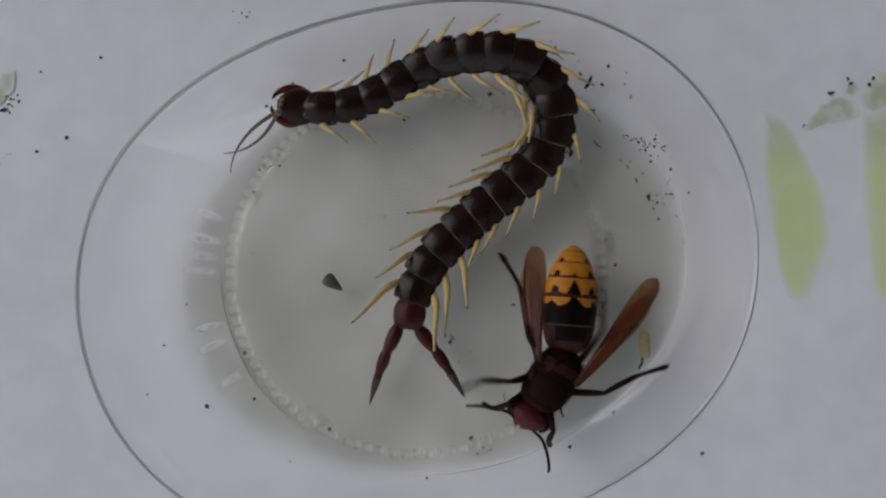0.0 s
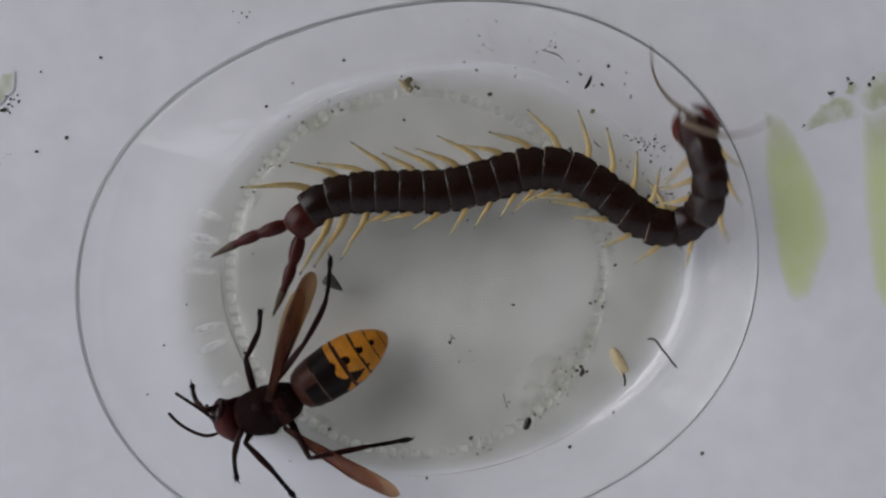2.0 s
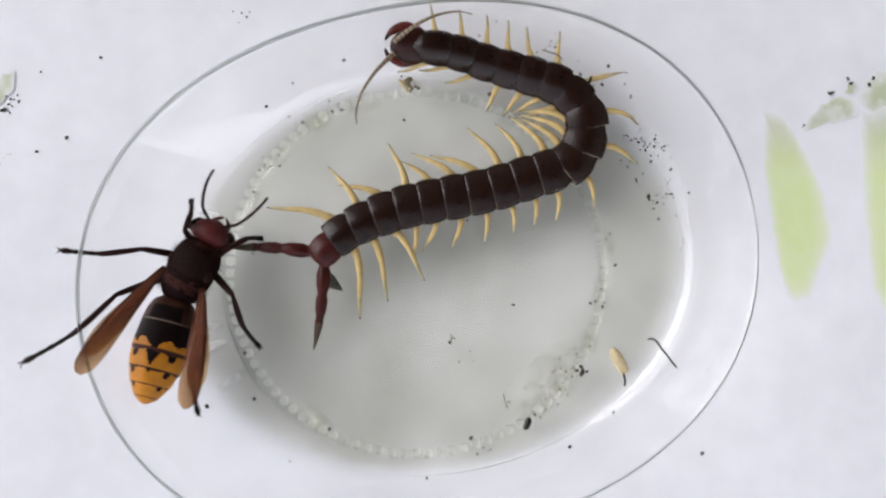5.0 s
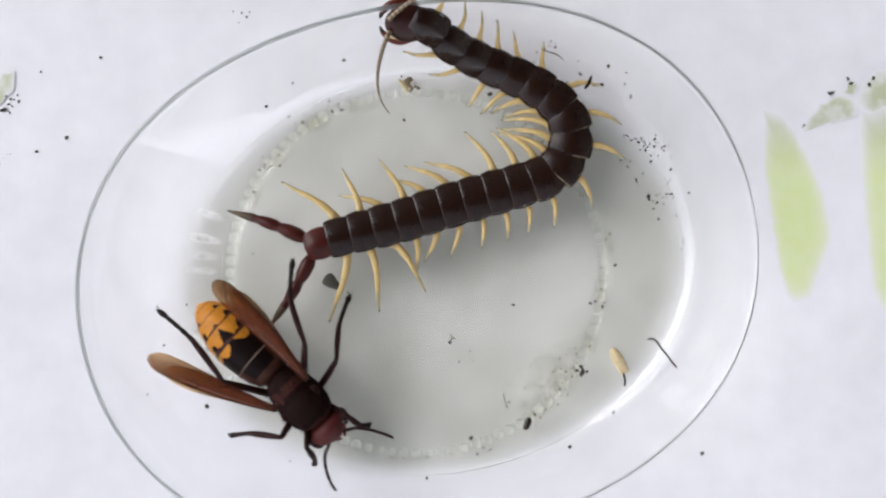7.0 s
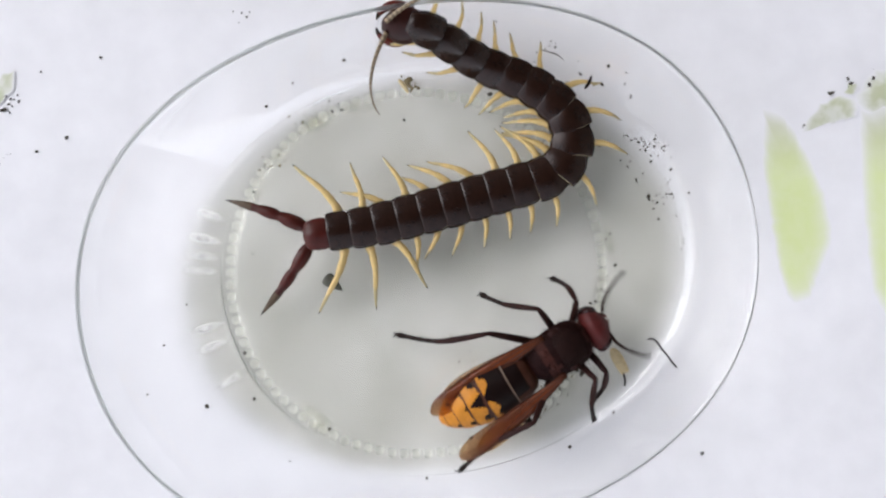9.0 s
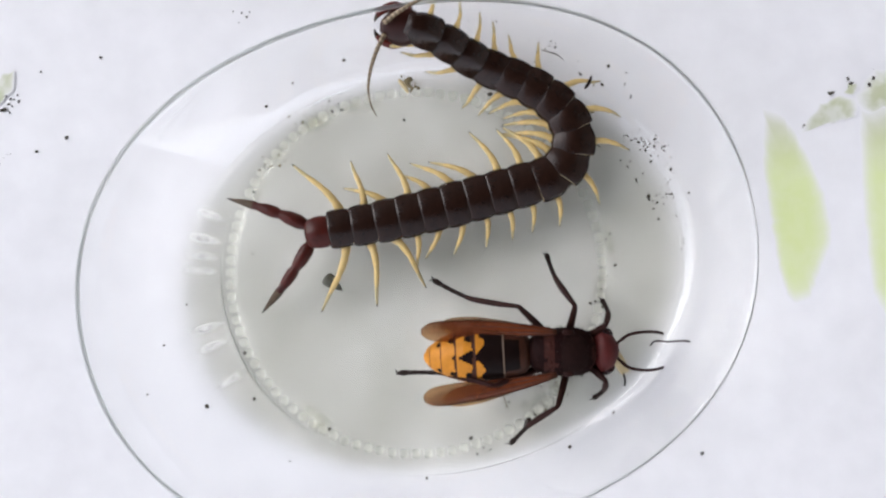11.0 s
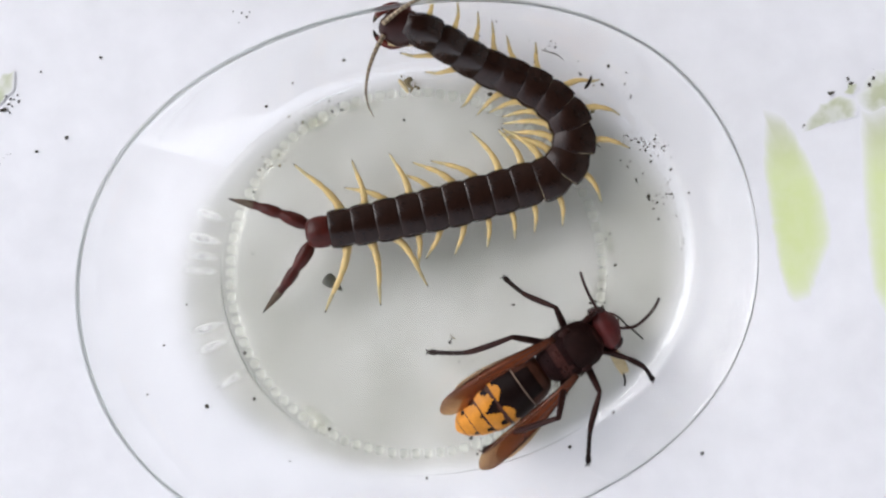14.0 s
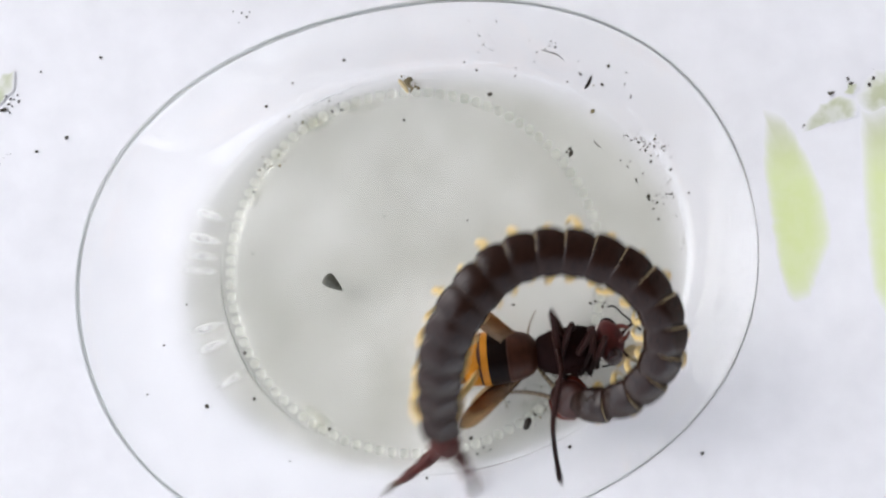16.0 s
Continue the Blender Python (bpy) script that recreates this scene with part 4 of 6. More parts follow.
def build_droppings():
    bm = bmesh.new()
    tube(bm, smooth_path([(-0.9, 0, 0), (-0.4, 0.1, 0), (0.4, -0.05, 0), (0.9, 0, 0)], 3), [0.15, 0.38, 0.45, 0.5, 0.5, 0.52, 0.5, 0.45, 0.35, 0.15], 10, 0.7)
    ob = part("dark_seed", bm, CLAW)
    ob.matrix_basis = place(12.1, -25.0, dish_height(12.1, -25.0) + 0.4, 0, 0, 80)
    return tagged(ob, "small black seed on the dish floor", "seed")


build_droppings()


# ---- what moves ----
SPINE, STANCE = [], []


def crawl(t, points, tail_tips, feeler_tips):
    SPINE.append((t, points, tail_tips, feeler_tips))


def stand(t, head, waist, tail, left_wing, right_wing, lift=0.0, roll=0.0, **feet):
    STANCE.append((t, head, waist, tail, left_wing, right_wing, lift, roll, feet))


def facing(place_at, way, up=Vector((0, 0, 1))):
    """A pose at a place in millimetres with x along way and z towards up."""
    x = way.normalized()
    y = up.cross(x).normalized()
    m = Matrix((x, y, x.cross(y))).transposed().to_4x4()
    m.translation = place_at * MM
    return m


def slope(x, y):
    d = 0.6
    return Vector((-(dish_height(x + d, y) - dish_height(x - d, y)) / (2 * d), -(dish_height(x, y + d) - dish_height(x, y - d)) / (2 * d), 1)).normalized()


def bearing(m, tip):
    """Degrees about m's upright from its x axis to a spot in millimetres."""
    v = m.inverted() @ (tip * MM)
    return math.degrees(math.atan2(v.y, v.x))


def spine_poses(points):
    q = np.array(smooth_path([(*p, 0.0)[:3] for p in points], 20))
    d = np.r_[0, np.cumsum(np.hypot(*np.diff(q[:, :2], axis=0).T))]
    unit = d[-1] / (SEGMENTS + 1.1)

    def spot(s):
        x, y = float(np.interp(s, d, q[:, 0])), float(np.interp(s, d, q[:, 1]))
        return Vector((x, y, dish_height(x, y) + 2.3 + max(0.0, float(np.interp(s, d, q[:, 2])))))

    out = []
    for i in range(SEGMENTS + 1):
        s = unit * (0.6 if i == 0 else 0.6 + i)
        p, a, b = spot(s), spot(s - unit * 0.6), spot(s + unit * 0.6)
        up = slope(p.x, p.y)
        out.append(facing(p, a - b, (up + Vector((0, 0, 1.2))).normalized()))
    return out


def clamp_turn(rows, limit=80):
    """Turns limited from row to row."""
    out, last = [], None
    for t, a in rows:
        if last is not None:
            while a - last > 180:
                a -= 360
            while a - last < -180:
                a += 360
            a = last + max(-limit, min(limit, a - last))
        last = a
        out.append((t, a))
    return out


def move_centipede():
    base = centipede.matrix_basis.inverted()
    times = [s[0] for s in SPINE]
    poses = [spine_poses(s[1]) for s in SPINE]
    for i, seg in enumerate(CENTIPEDE["segments"]):
        rows = [(t, base @ p[i]) for t, p in zip(times, poses)]
        walk(seg, rows + ([(16.0, rows[-1][1])] if times[-1] < 16 else []))
    # hind legs: each goes to the tip that lies on its own side
    turns = {1: [], -1: []}
    for (t, _, tips, _), p in zip(SPINE, poses):
        back = p[SEGMENTS] @ Matrix.Rotation(math.pi, 4, "Z")
        angles = sorted(bearing(back, Vector((x, y, 4))) for x, y in tips)
        turns[1].append((t, angles[0]))
        turns[-1].append((t, angles[1]))
    for leg, side in CENTIPEDE["tail_legs"]:
        walk(leg, [(t, place(-1.4, side * 1.1, -0.3, 0, 0, a)) for t, a in clamp_turn(turns[side])])
    turns = {1: [], -1: []}
    for (t, _, _, tips), p in zip(SPINE, poses):
        angles = sorted(max(-160, min(160, bearing(p[0], Vector((x, y, 5))))) for x, y in tips)
        turns[1].append((t, angles[1]))
        turns[-1].append((t, angles[0]))
    for f, side in CENTIPEDE["feelers"]:
        walk(f, [(t, place(2.2, 0.8 * side, 0.7, 0, -9, a - 21 * side)) for t, a in clamp_turn(turns[side])])
    # the walking legs spread at rest, swing a little while the body travels, and are laid back in the struggle to look
    # shorter from the camera
    drawn = ([0.0, 0.9, 1.5, 2.0, 2.5, 3.5, 4.2, 14.75, 15.0, 15.5, 15.85, 16.0], [0.95, 0.95, 1.15, 0.8, 0.55, 0.35, 0.06, 0, 0.65, 0.5, 0.45, 0.4])
    # hung under the arched body to hide them from the camera; raised (negative) to foreshorten them
    hanging = ([0.0, 1.1, 1.7, 2.2, 3.2, 4.2, 15.6, 15.8, 15.9, 16.0], [-38, -42, -42, -30, -18, 0, 0, 32, 78, 92])
    for leg, i, side, sweep in CENTIPEDE["legs"]:
        rows, last = [], None
        for k, (t, p) in enumerate(zip(times, poses)):
            gone = 0 if last is None else (p[i].translation - last).length / MM
            last = p[i].translation.copy()
            swing = min(1.0, gone / 4) * 16 * math.sin(i * 0.9 + k * 2.1 + (0 if side > 0 else 1.5))
            back = float(np.interp(t, *drawn)) * (0.85 + 0.15 * math.sin(i * 1.7 + side))
            bent = sweep + swing * (1 - 0.6 * back) + (66 - sweep) * back
            rows.append((t, place(0, side * girth(i) * 0.85, -0.5, 0, 0, bent * side) @ pose(0, 0, 0, side * (14 * back - float(np.interp(t, *hanging)) * (0.9 + 0.16 * math.sin(i * 2.3 + side))))))
        walk(leg, rows)


REST = {"LF": (8.0, 5.5), "LM": (-5.7, 14.9), "LH": (-21.0, 12.2), "RF": (8.0, -5.8), "RM": (-5.8, -13.2), "RH": (-17.8, -10.6)}


def move_hornet():
    body, belly = [], []
    wings, feelers, legs = {"L": [], "R": []}, {"L": [], "R": []}, {k: [] for k in REST}
    for t, h, w, a, lw, rw, lift, roll, feet in STANCE:
        def at(p, up):
            return Vector((p[0], p[1], dish_height(*p) + up + lift))
        way = at(h, 4.6) - at(w, 4.6)
        mid = at(w, 4.6) * 0.55 + at(h, 4.6) * 0.45
        m = facing(mid, way) @ pose(0, 0, 0, roll)
        body.append((t, m))
        back = WAIST - (m.inverted() @ (at(a, 3.4) * MM)) / MM
        if abs(back.y) > 2.2 * abs(back.x):
            back.x = abs(back.y) / 2.2
        belly.append((t, facing(WAIST, back)))
        for side, tip, sg in (("L", lw, 1), ("R", rw, -1)):
            root_at = Vector((-1.4, sg * 2.9, 1.8))
            span = root_at - (m.inverted() @ (at(tip, 5.5) * MM)) / MM
            flat = math.hypot(span.x, span.y)
            if flat < 18.4 and abs(roll) < 30:
                span.z = -min(9.0, math.sqrt(18.4 ** 2 - flat ** 2))
            span.x = max(span.x, 0.35 * span.length)
            wings[side].append((t, facing(root_at, span)))
            tip = feet.get(side + "A")
            base = m @ Matrix.Translation(NECK * MM) @ place(2.9, 0.75 * sg, 0.4)
            b = bearing(base, at(tip, 5)) if tip else 32 * sg
            feelers[side].append((t, max(-95, min(95, b))))
        inv = m.inverted()
        for key in REST:
            sg = 1 if key[0] == "L" else -1
            hip = Vector(HIPS[key[1]])
            hip.y *= sg
            high = 7.5 if abs(roll) > 80 else 0.35
            if key in feet:
                x, y, high = (*feet[key], high)[:3]
            else:
                g = m @ Vector((REST[key][0] * MM, REST[key][1] * MM, 0))
                x, y = g.x / MM, g.y / MM
            tip = (inv @ (Vector((x, y, dish_height(x, y) + high)) * MM)) / MM
            p, q = BONES[key[1]]
            d = tip - hip
            full = min(d.length, (p + q) * 0.985)
            full = max(full, abs(p - q) * 1.05)
            d = d.normalized() * full
            along = (p * p - q * q + full * full) / (2 * full)
            out = math.sqrt(max(0, p * p - along * along))
            pole = Vector((0.5 if key[1] == "F" else 0.2 if key[1] == "M" else -0.1, 0.38 * sg, 1.0))
            if abs(roll) > 80:
                # on its back the hornet folds its legs over its chest
                pole = inv.to_3x3() @ Vector((0, 1, 0.8))
            pole = (pole - d.normalized() * pole.dot(d.normalized())).normalized()
            knee = hip + d.normalized() * along + pole * out
            thigh = facing(hip, knee - hip, pole)
            shin = facing(knee, hip + d - knee, pole)
            legs[key].append((t, thigh, thigh.inverted() @ shin))
    end = [(16.0, body[-1][1])] if body[-1][0] < 16 else []
    walk(hornet, body + end)
    walk(hornet_abdomen, belly)
    walk(hornet_head, [(t, Matrix.Translation(NECK * MM) @ pose(0, 0, 0, 0, 8, 3 * math.sin(4 * t))) for t, *_ in body])
    for side, sg in (("L", 1), ("R", -1)):
        walk(HORNET["wings"][side], wings[side])
        walk(HORNET["feelers"][side], [(t, place(2.9, 0.75 * sg, 0.4, 0, 0, a)) for t, a in clamp_turn(feelers[side])])
    for key, rows in legs.items():
        walk(HORNET["legs"][key][0], [(t, a) for t, a, b in rows])
        walk(HORNET["legs"][key][1], [(t, b) for t, a, b in rows])


def motions():
    # the centipede's middle line from head to tail, hind leg tips, antenna tips
    crawl(0.0, [(-22.9, 20.4), (-19.4, 20.0), (-14.6, 20.0), (-9.9, 21.6), (-5.1, 24.4), (-0.3, 26.6), (4.4, 27.3), (9.1, 27.0), (13.1, 25.0), (15.6, 21.2), (15.6, 16.8), (13.6, 12.8), (10.4, 9.6), (6.4, 6.4), (2.9, 3.3), (-0.3, 0.1), (-3.1, -3.9), (-4.5, -7.9), (-4.9, -11.1)],
          [(-9.6, -22.1), (2.5, -20.1)], [(-31.0, 11.2), (-31.4, 7.2)])
    crawl(0.04, [(-22.9, 20.4), (-19.4, 20.0), (-14.6, 20.0), (-9.9, 21.6), (-5.1, 24.4), (-0.3, 26.6), (4.4, 27.3), (9.1, 27.0), (13.1, 25.0), (15.6, 21.2), (15.6, 16.8), (13.6, 12.8), (10.4, 9.6), (6.4, 6.4), (2.9, 3.3), (-0.3, 0.1), (-3.1, -3.9), (-4.5, -7.9), (-4.9, -11.1)],
          [(-9.6, -22.1), (2.5, -20.1)], [(-31.0, 11.2), (-31.4, 7.2)])
    crawl(0.1, [(-11.1, 28.2), (-13.4, 26.6), (-12.6, 23.8), (-8.3, 23.0), (-3.5, 24.7), (1.3, 26.6), (6.0, 27.2), (10.8, 25.8), (14.4, 22.4), (15.4, 17.6), (13.6, 13.6), (10.4, 10.0), (6.4, 6.8), (2.9, 3.7), (-0.7, 0.1), (-3.5, -3.9), (-4.9, -7.9), (-5.5, -11.1)],
          [(-12.2, -22.9), (1.4, -20.1)], [(-10.7, 31.2), (-3.4, 29.4)])
    crawl(0.2, [(0.5, 28.7), (-3.4, 29.7), (-7.2, 29.0), (-8.3, 27.1), (-5.9, 25.1), (-0.3, 25.1), (5.2, 25.7), (10.0, 24.7), (13.6, 21.7), (14.8, 17.4), (13.6, 13.2), (10.0, 9.2), (5.3, 6.0), (0.5, 2.5), (-3.1, -1.9), (-5.5, -7.1), (-6.7, -11.1)],
          [(-14.0, -22.1), (-2.3, -20.1)], [(7.3, 29.9), (9.1, 27.5)])
    crawl(0.3, [(7.5, 28.4), (3.1, 29.9), (-1.5, 30.2), (-4.6, 29.1), (-4.4, 26.6), (-0.3, 24.9), (5.3, 24.6), (10.4, 23.6), (13.6, 20.4), (14.6, 16.4), (13.2, 12.4), (9.6, 8.8), (5.3, 5.6), (0.5, 2.1), (-3.5, -2.3), (-5.9, -7.1), (-7.3, -11.5)],
          [(-17.2, -21.3), (-3.5, -21.7)], [(13.4, 29.0), (14.0, 24.7)])
    crawl(0.5, [(17.4, 23.8), (14.1, 26.5), (10.1, 28.6), (6.2, 29.8), (2.4, 30.3), (-0.5, 29.3), (-0.9, 27.4), (1.3, 25.7), (5.3, 23.5), (9.1, 20.4), (11.9, 16.4), (12.3, 12.4), (10.4, 8.5), (7.5, 4.5), (4.9, 0.9), (2.5, -3.1), (1.0, -7.5), (0.3, -11.9), (0.1, -17.1)],
          [(-0.7, -25.8), (9.7, -25.4)], [(31.0, 24.0), (27.1, 25.3)])
    crawl(0.8, [(27.1, 13.2), (24.4, 16.0), (21.5, 20.7), (18.8, 24.7), (15.1, 27.8), (10.8, 28.9), (8.3, 27.5), (8.4, 23.2), (9.6, 18.4), (10.2, 13.6), (9.2, 8.8), (6.8, 4.1), (4.1, -0.7), (2.1, -5.5), (0.9, -10.3), (0.1, -15.0), (0.1, -19.0)],
          [(-1.1, -25.8), (8.1, -29.3)], [(39.0, 11.6), (31.5, 8.8)])
    crawl(0.9, [(40.3, -1.4), (37.5, 4.0), (33.7, 9.6), (29.8, 15.1), (25.5, 21.2), (21.5, 23.8), (17.1, 23.8), (13.2, 20.8), (10.8, 15.2), (8.8, 9.6), (6.4, 4.1), (4.1, -1.5), (2.1, -7.1), (1.3, -12.7), (0.9, -19.4)],
          [(-1.1, -26.1), (8.5, -29.3)], [(47.4, 7.0), (40.8, -8.7)])
    crawl(1.0, [(38.1, -15.0), (38.0, -9.8), (37.1, -4.6), (35.3, 1.7), (32.8, 8.0), (29.2, 13.6), (24.8, 16.4), (20.4, 17.2), (16.0, 16.4), (11.6, 14.0), (8.1, 10.4), (5.3, 6.1), (3.3, 1.3), (2.1, -3.5), (1.5, -8.3), (1.3, -13.1), (1.3, -18.1)],
          [(-1.0, -25.8), (9.3, -28.5)], [(44.3, -16.4), (29.7, -28.1)])
    crawl(1.1, [(33.2, -21.3), (34.1, -17.3), (34.6, -11.7), (34.3, -4.7), (32.3, 2.5), (29.1, 8.8), (25.1, 12.0), (20.4, 13.2), (14.8, 12.0), (10.0, 8.8), (6.0, 4.1), (2.9, -1.5), (0.9, -7.9), (-0.3, -13.4), (-0.5, -18.6)],
          [(-1.1, -26.3), (8.5, -28.9)], [(37.1, -26.3), (24.7, -30.0)])
    crawl(1.2, [(30.0, -22.3), (32.7, -18.9), (34.9, -13.9), (35.9, -7.8), (35.1, -0.7), (32.3, 5.6), (27.9, 10.4), (22.0, 12.4), (15.6, 12.0), (10.0, 8.8), (5.6, 3.7), (2.5, -1.9), (0.5, -7.9), (-0.7, -13.4), (-1.1, -19.0)],
          [(0.5, -28.9), (4.5, -28.9)], [(36.8, -23.0), (23.2, -25.8)])
    crawl(1.4, [(32.7, -18.9), (34.8, -14.6), (35.8, -8.6), (34.3, -0.7), (29.9, 5.6), (25.1, 10.0), (19.6, 12.0), (14.0, 11.6), (8.4, 9.2), (3.7, 5.6), (-0.3, 0.9), (-3.5, -3.9), (-5.5, -8.7), (-6.7, -15.0)],
          [(-10.8, -22.5), (-1.9, -19.2)], [(30.1, -24.0), (20.4, -22.6)])
    crawl(1.5, [(37.2, -15.7), (37.5, -11.3), (37.5, -4.6), (35.1, 0.9), (30.7, 5.3), (25.1, 8.4), (19.6, 9.2), (13.2, 8.4), (6.8, 6.4), (0.5, 4.5), (-5.1, 2.9), (-9.9, 0.9), (-13.1, -3.9)],
          [(-15.6, -17.6), (-1.1, -16.0)], [(31.0, -22.3), (28.7, -19.0)])
    crawl(1.7, [(36.5, -11.8), (37.4, -6.9), (37.0, -2.3), (35.0, 2.5), (30.7, 6.4), (25.1, 9.2), (20.4, 10.0), (14.8, 8.8), (8.4, 6.0), (2.1, 4.1), (-4.3, 4.1), (-9.9, 4.9), (-15.4, 4.9), (-20.2, 1.7)],
          [(-30.9, -3.9), (-26.9, -11.2)], [(34.4, -16.9), (26.0, -12.3)])
    crawl(2.0, [(33.2, 17.5), (35.2, 13.4), (36.3, 10.0), (36.3, 6.3), (34.3, 3.5), (30.4, 3.1), (26.8, 4.9), (23.2, 7.7), (19.6, 10.0), (16.0, 11.2), (11.6, 11.2), (7.7, 10.0), (3.7, 8.9), (-0.3, 8.1), (-4.3, 8.1), (-8.3, 8.1), (-12.3, 7.9), (-15.5, 7.3), (-18.3, 5.7), (-21.1, 2.6)],
          [(-34.0, -1.9), (-23.8, -6.5)], [(27.0, 18.8), (40.2, 7.1)])
    crawl(2.3, [(22.4, 24.6), (25.9, 22.4), (29.6, 18.7), (32.2, 14.6), (32.3, 10.4), (28.3, 8.0), (22.8, 9.2), (16.4, 11.1), (10.8, 10.8), (5.3, 9.5), (-0.3, 8.8), (-5.9, 9.0), (-11.5, 7.6), (-15.8, 5.3), (-18.6, 1.7), (-19.4, -0.7)],
          [(-31.7, -6.4), (-16.3, -10.0)], [(14.4, 31.2), (33.5, 26.1)])
    crawl(2.5, [(17.7, 27.3), (21.0, 26.3), (25.2, 22.8), (29.2, 18.7), (31.1, 15.0), (29.1, 10.8), (24.4, 10.0), (18.0, 11.2), (11.6, 10.6), (5.3, 9.5), (-0.3, 8.8), (-5.9, 8.7), (-10.7, 7.6), (-14.6, 5.3), (-17.0, 2.1), (-18.5, -1.9)],
          [(-28.9, -12.0), (-14.8, -11.2)], [(3.5, 26.8), (27.6, 29.3)])
    crawl(2.8, [(10.9, 28.6), (14.8, 27.2), (20.0, 24.6), (24.6, 21.9), (28.3, 18.5), (28.7, 14.8), (25.9, 12.0), (21.2, 11.2), (14.8, 10.8), (8.4, 10.0), (2.1, 8.8), (-4.3, 8.7), (-9.9, 7.6), (-14.2, 5.3), (-16.6, 2.1), (-18.2, -2.3)],
          [(-27.7, -13.2), (-14.0, -12.8)], [(-2.9, 25.6), (13.3, 32.4)])
    crawl(3.0, [(7.9, 27.5), (12.3, 26.4), (17.7, 25.1), (23.0, 23.4), (26.3, 20.1), (27.1, 16.4), (24.7, 13.2), (20.0, 12.0), (14.0, 11.1), (7.6, 10.0), (1.3, 8.8), (-4.3, 8.7), (-9.9, 7.6), (-13.8, 5.5), (-16.2, 2.1), (-17.7, -2.7)],
          [(-26.1, -13.2), (-12.4, -12.8)], [(-4.5, 29.4), (13.3, 31.6)])
    crawl(3.5, [(1.3, 25.5), (6.0, 25.1), (11.6, 24.9), (17.0, 24.5), (21.7, 22.5), (24.3, 19.1), (24.0, 15.2), (20.8, 12.4), (15.6, 11.2), (9.2, 10.0), (2.9, 9.0), (-3.5, 8.7), (-9.1, 7.6), (-13.4, 5.3), (-15.8, 2.1), (-17.0, -3.1)],
          [(-25.7, -10.8), (-12.0, -13.2)], [(-10.7, 23.2), (9.0, 31.3)])
    crawl(4.0, [(-3.9, 25.7), (0.5, 25.1), (6.0, 24.7), (11.6, 24.6), (17.1, 24.2), (20.7, 21.5), (22.1, 18.0), (20.8, 14.0), (17.2, 11.4), (11.6, 10.0), (5.3, 8.8), (-1.1, 8.4), (-6.7, 7.6), (-11.5, 5.8), (-15.0, 3.3), (-17.7, -1.5)],
          [(-30.9, -2.3), (-15.8, -13.8)], [(-17.8, 21.6), (7.2, 31.2)])
    crawl(4.2, [(-5.5, 25.1), (-1.1, 24.7), (4.5, 24.7), (10.8, 24.6), (15.9, 24.0), (20.0, 21.5), (21.6, 18.0), (20.4, 14.0), (17.2, 11.4), (11.6, 10.0), (5.3, 8.8), (-1.1, 8.4), (-6.7, 7.6), (-11.5, 5.8), (-15.0, 3.3), (-17.8, -1.4)],
          [(-31.7, -2.7), (-15.6, -13.8)], [(-11.5, 16.8), (2.7, 31.8)])
    crawl(5.0, [(-6.6, 27.8), (-2.3, 27.9), (2.1, 27.3), (6.8, 25.9), (11.6, 24.6), (16.0, 23.1), (19.6, 20.0), (20.2, 16.0), (18.0, 12.2), (12.8, 10.3), (6.8, 8.4), (0.9, 7.2), (-5.1, 6.0), (-10.3, 4.2), (-14.2, 2.1), (-17.8, -1.4)],
          [(-31.9, 0.5), (-18.4, -13.6)], [(-10.3, 18.4), (1.2, 32.1)])
    crawl(6.3, [(-6.2, 30.0), (-1.8, 30.2), (1.2, 28.5), (5.2, 26.3), (10.0, 24.4), (14.4, 22.4), (17.6, 19.2), (18.0, 15.2), (16.0, 11.2), (11.6, 9.5), (6.0, 7.6), (0.5, 6.0), (-5.1, 4.1), (-9.9, 2.1), (-13.8, 0.3), (-17.8, -1.1)],
          [(-31.9, 3.5), (-21.7, -12.0)], [(-4.7, 21.2), (-1.8, 34.2)])
    crawl(6.6, [(-6.5, 30.0), (-2.2, 30.2), (0.9, 28.5), (5.2, 26.3), (10.0, 24.4), (14.4, 22.2), (17.5, 19.0), (18.0, 15.0), (16.0, 11.1), (11.6, 9.4), (6.0, 7.6), (0.5, 6.0), (-5.1, 4.1), (-9.9, 2.5), (-14.2, 1.0), (-18.6, -0.4)],
          [(-32.1, 5.3), (-24.1, -12.0)], [(-4.7, 21.6), (-1.8, 34.2)])
    crawl(7.0, [(-7.0, 30.0), (-2.6, 30.2), (0.5, 28.5), (5.2, 26.3), (10.0, 24.4), (14.4, 22.0), (17.4, 18.8), (18.0, 14.8), (16.0, 11.1), (11.6, 9.2), (6.0, 7.6), (0.5, 6.0), (-5.1, 4.2), (-9.9, 2.9), (-14.6, 1.7), (-19.0, 0.2)],
          [(-32.3, 6.0), (-25.1, -11.6)], [(-5.7, 20.2), (-1.8, 34.2)])
    crawl(8.0, [(-7.2, 29.9), (-2.9, 30.1), (0.5, 28.5), (5.2, 26.3), (10.0, 24.4), (14.4, 22.0), (17.4, 18.8), (18.1, 14.8), (16.0, 11.1), (11.6, 9.2), (6.0, 7.6), (0.5, 6.0), (-5.1, 4.4), (-9.9, 3.1), (-14.6, 2.3), (-19.0, 1.2)],
          [(-32.1, 6.7), (-26.1, -10.8)], [(-6.3, 19.2), (-1.8, 34.2)])
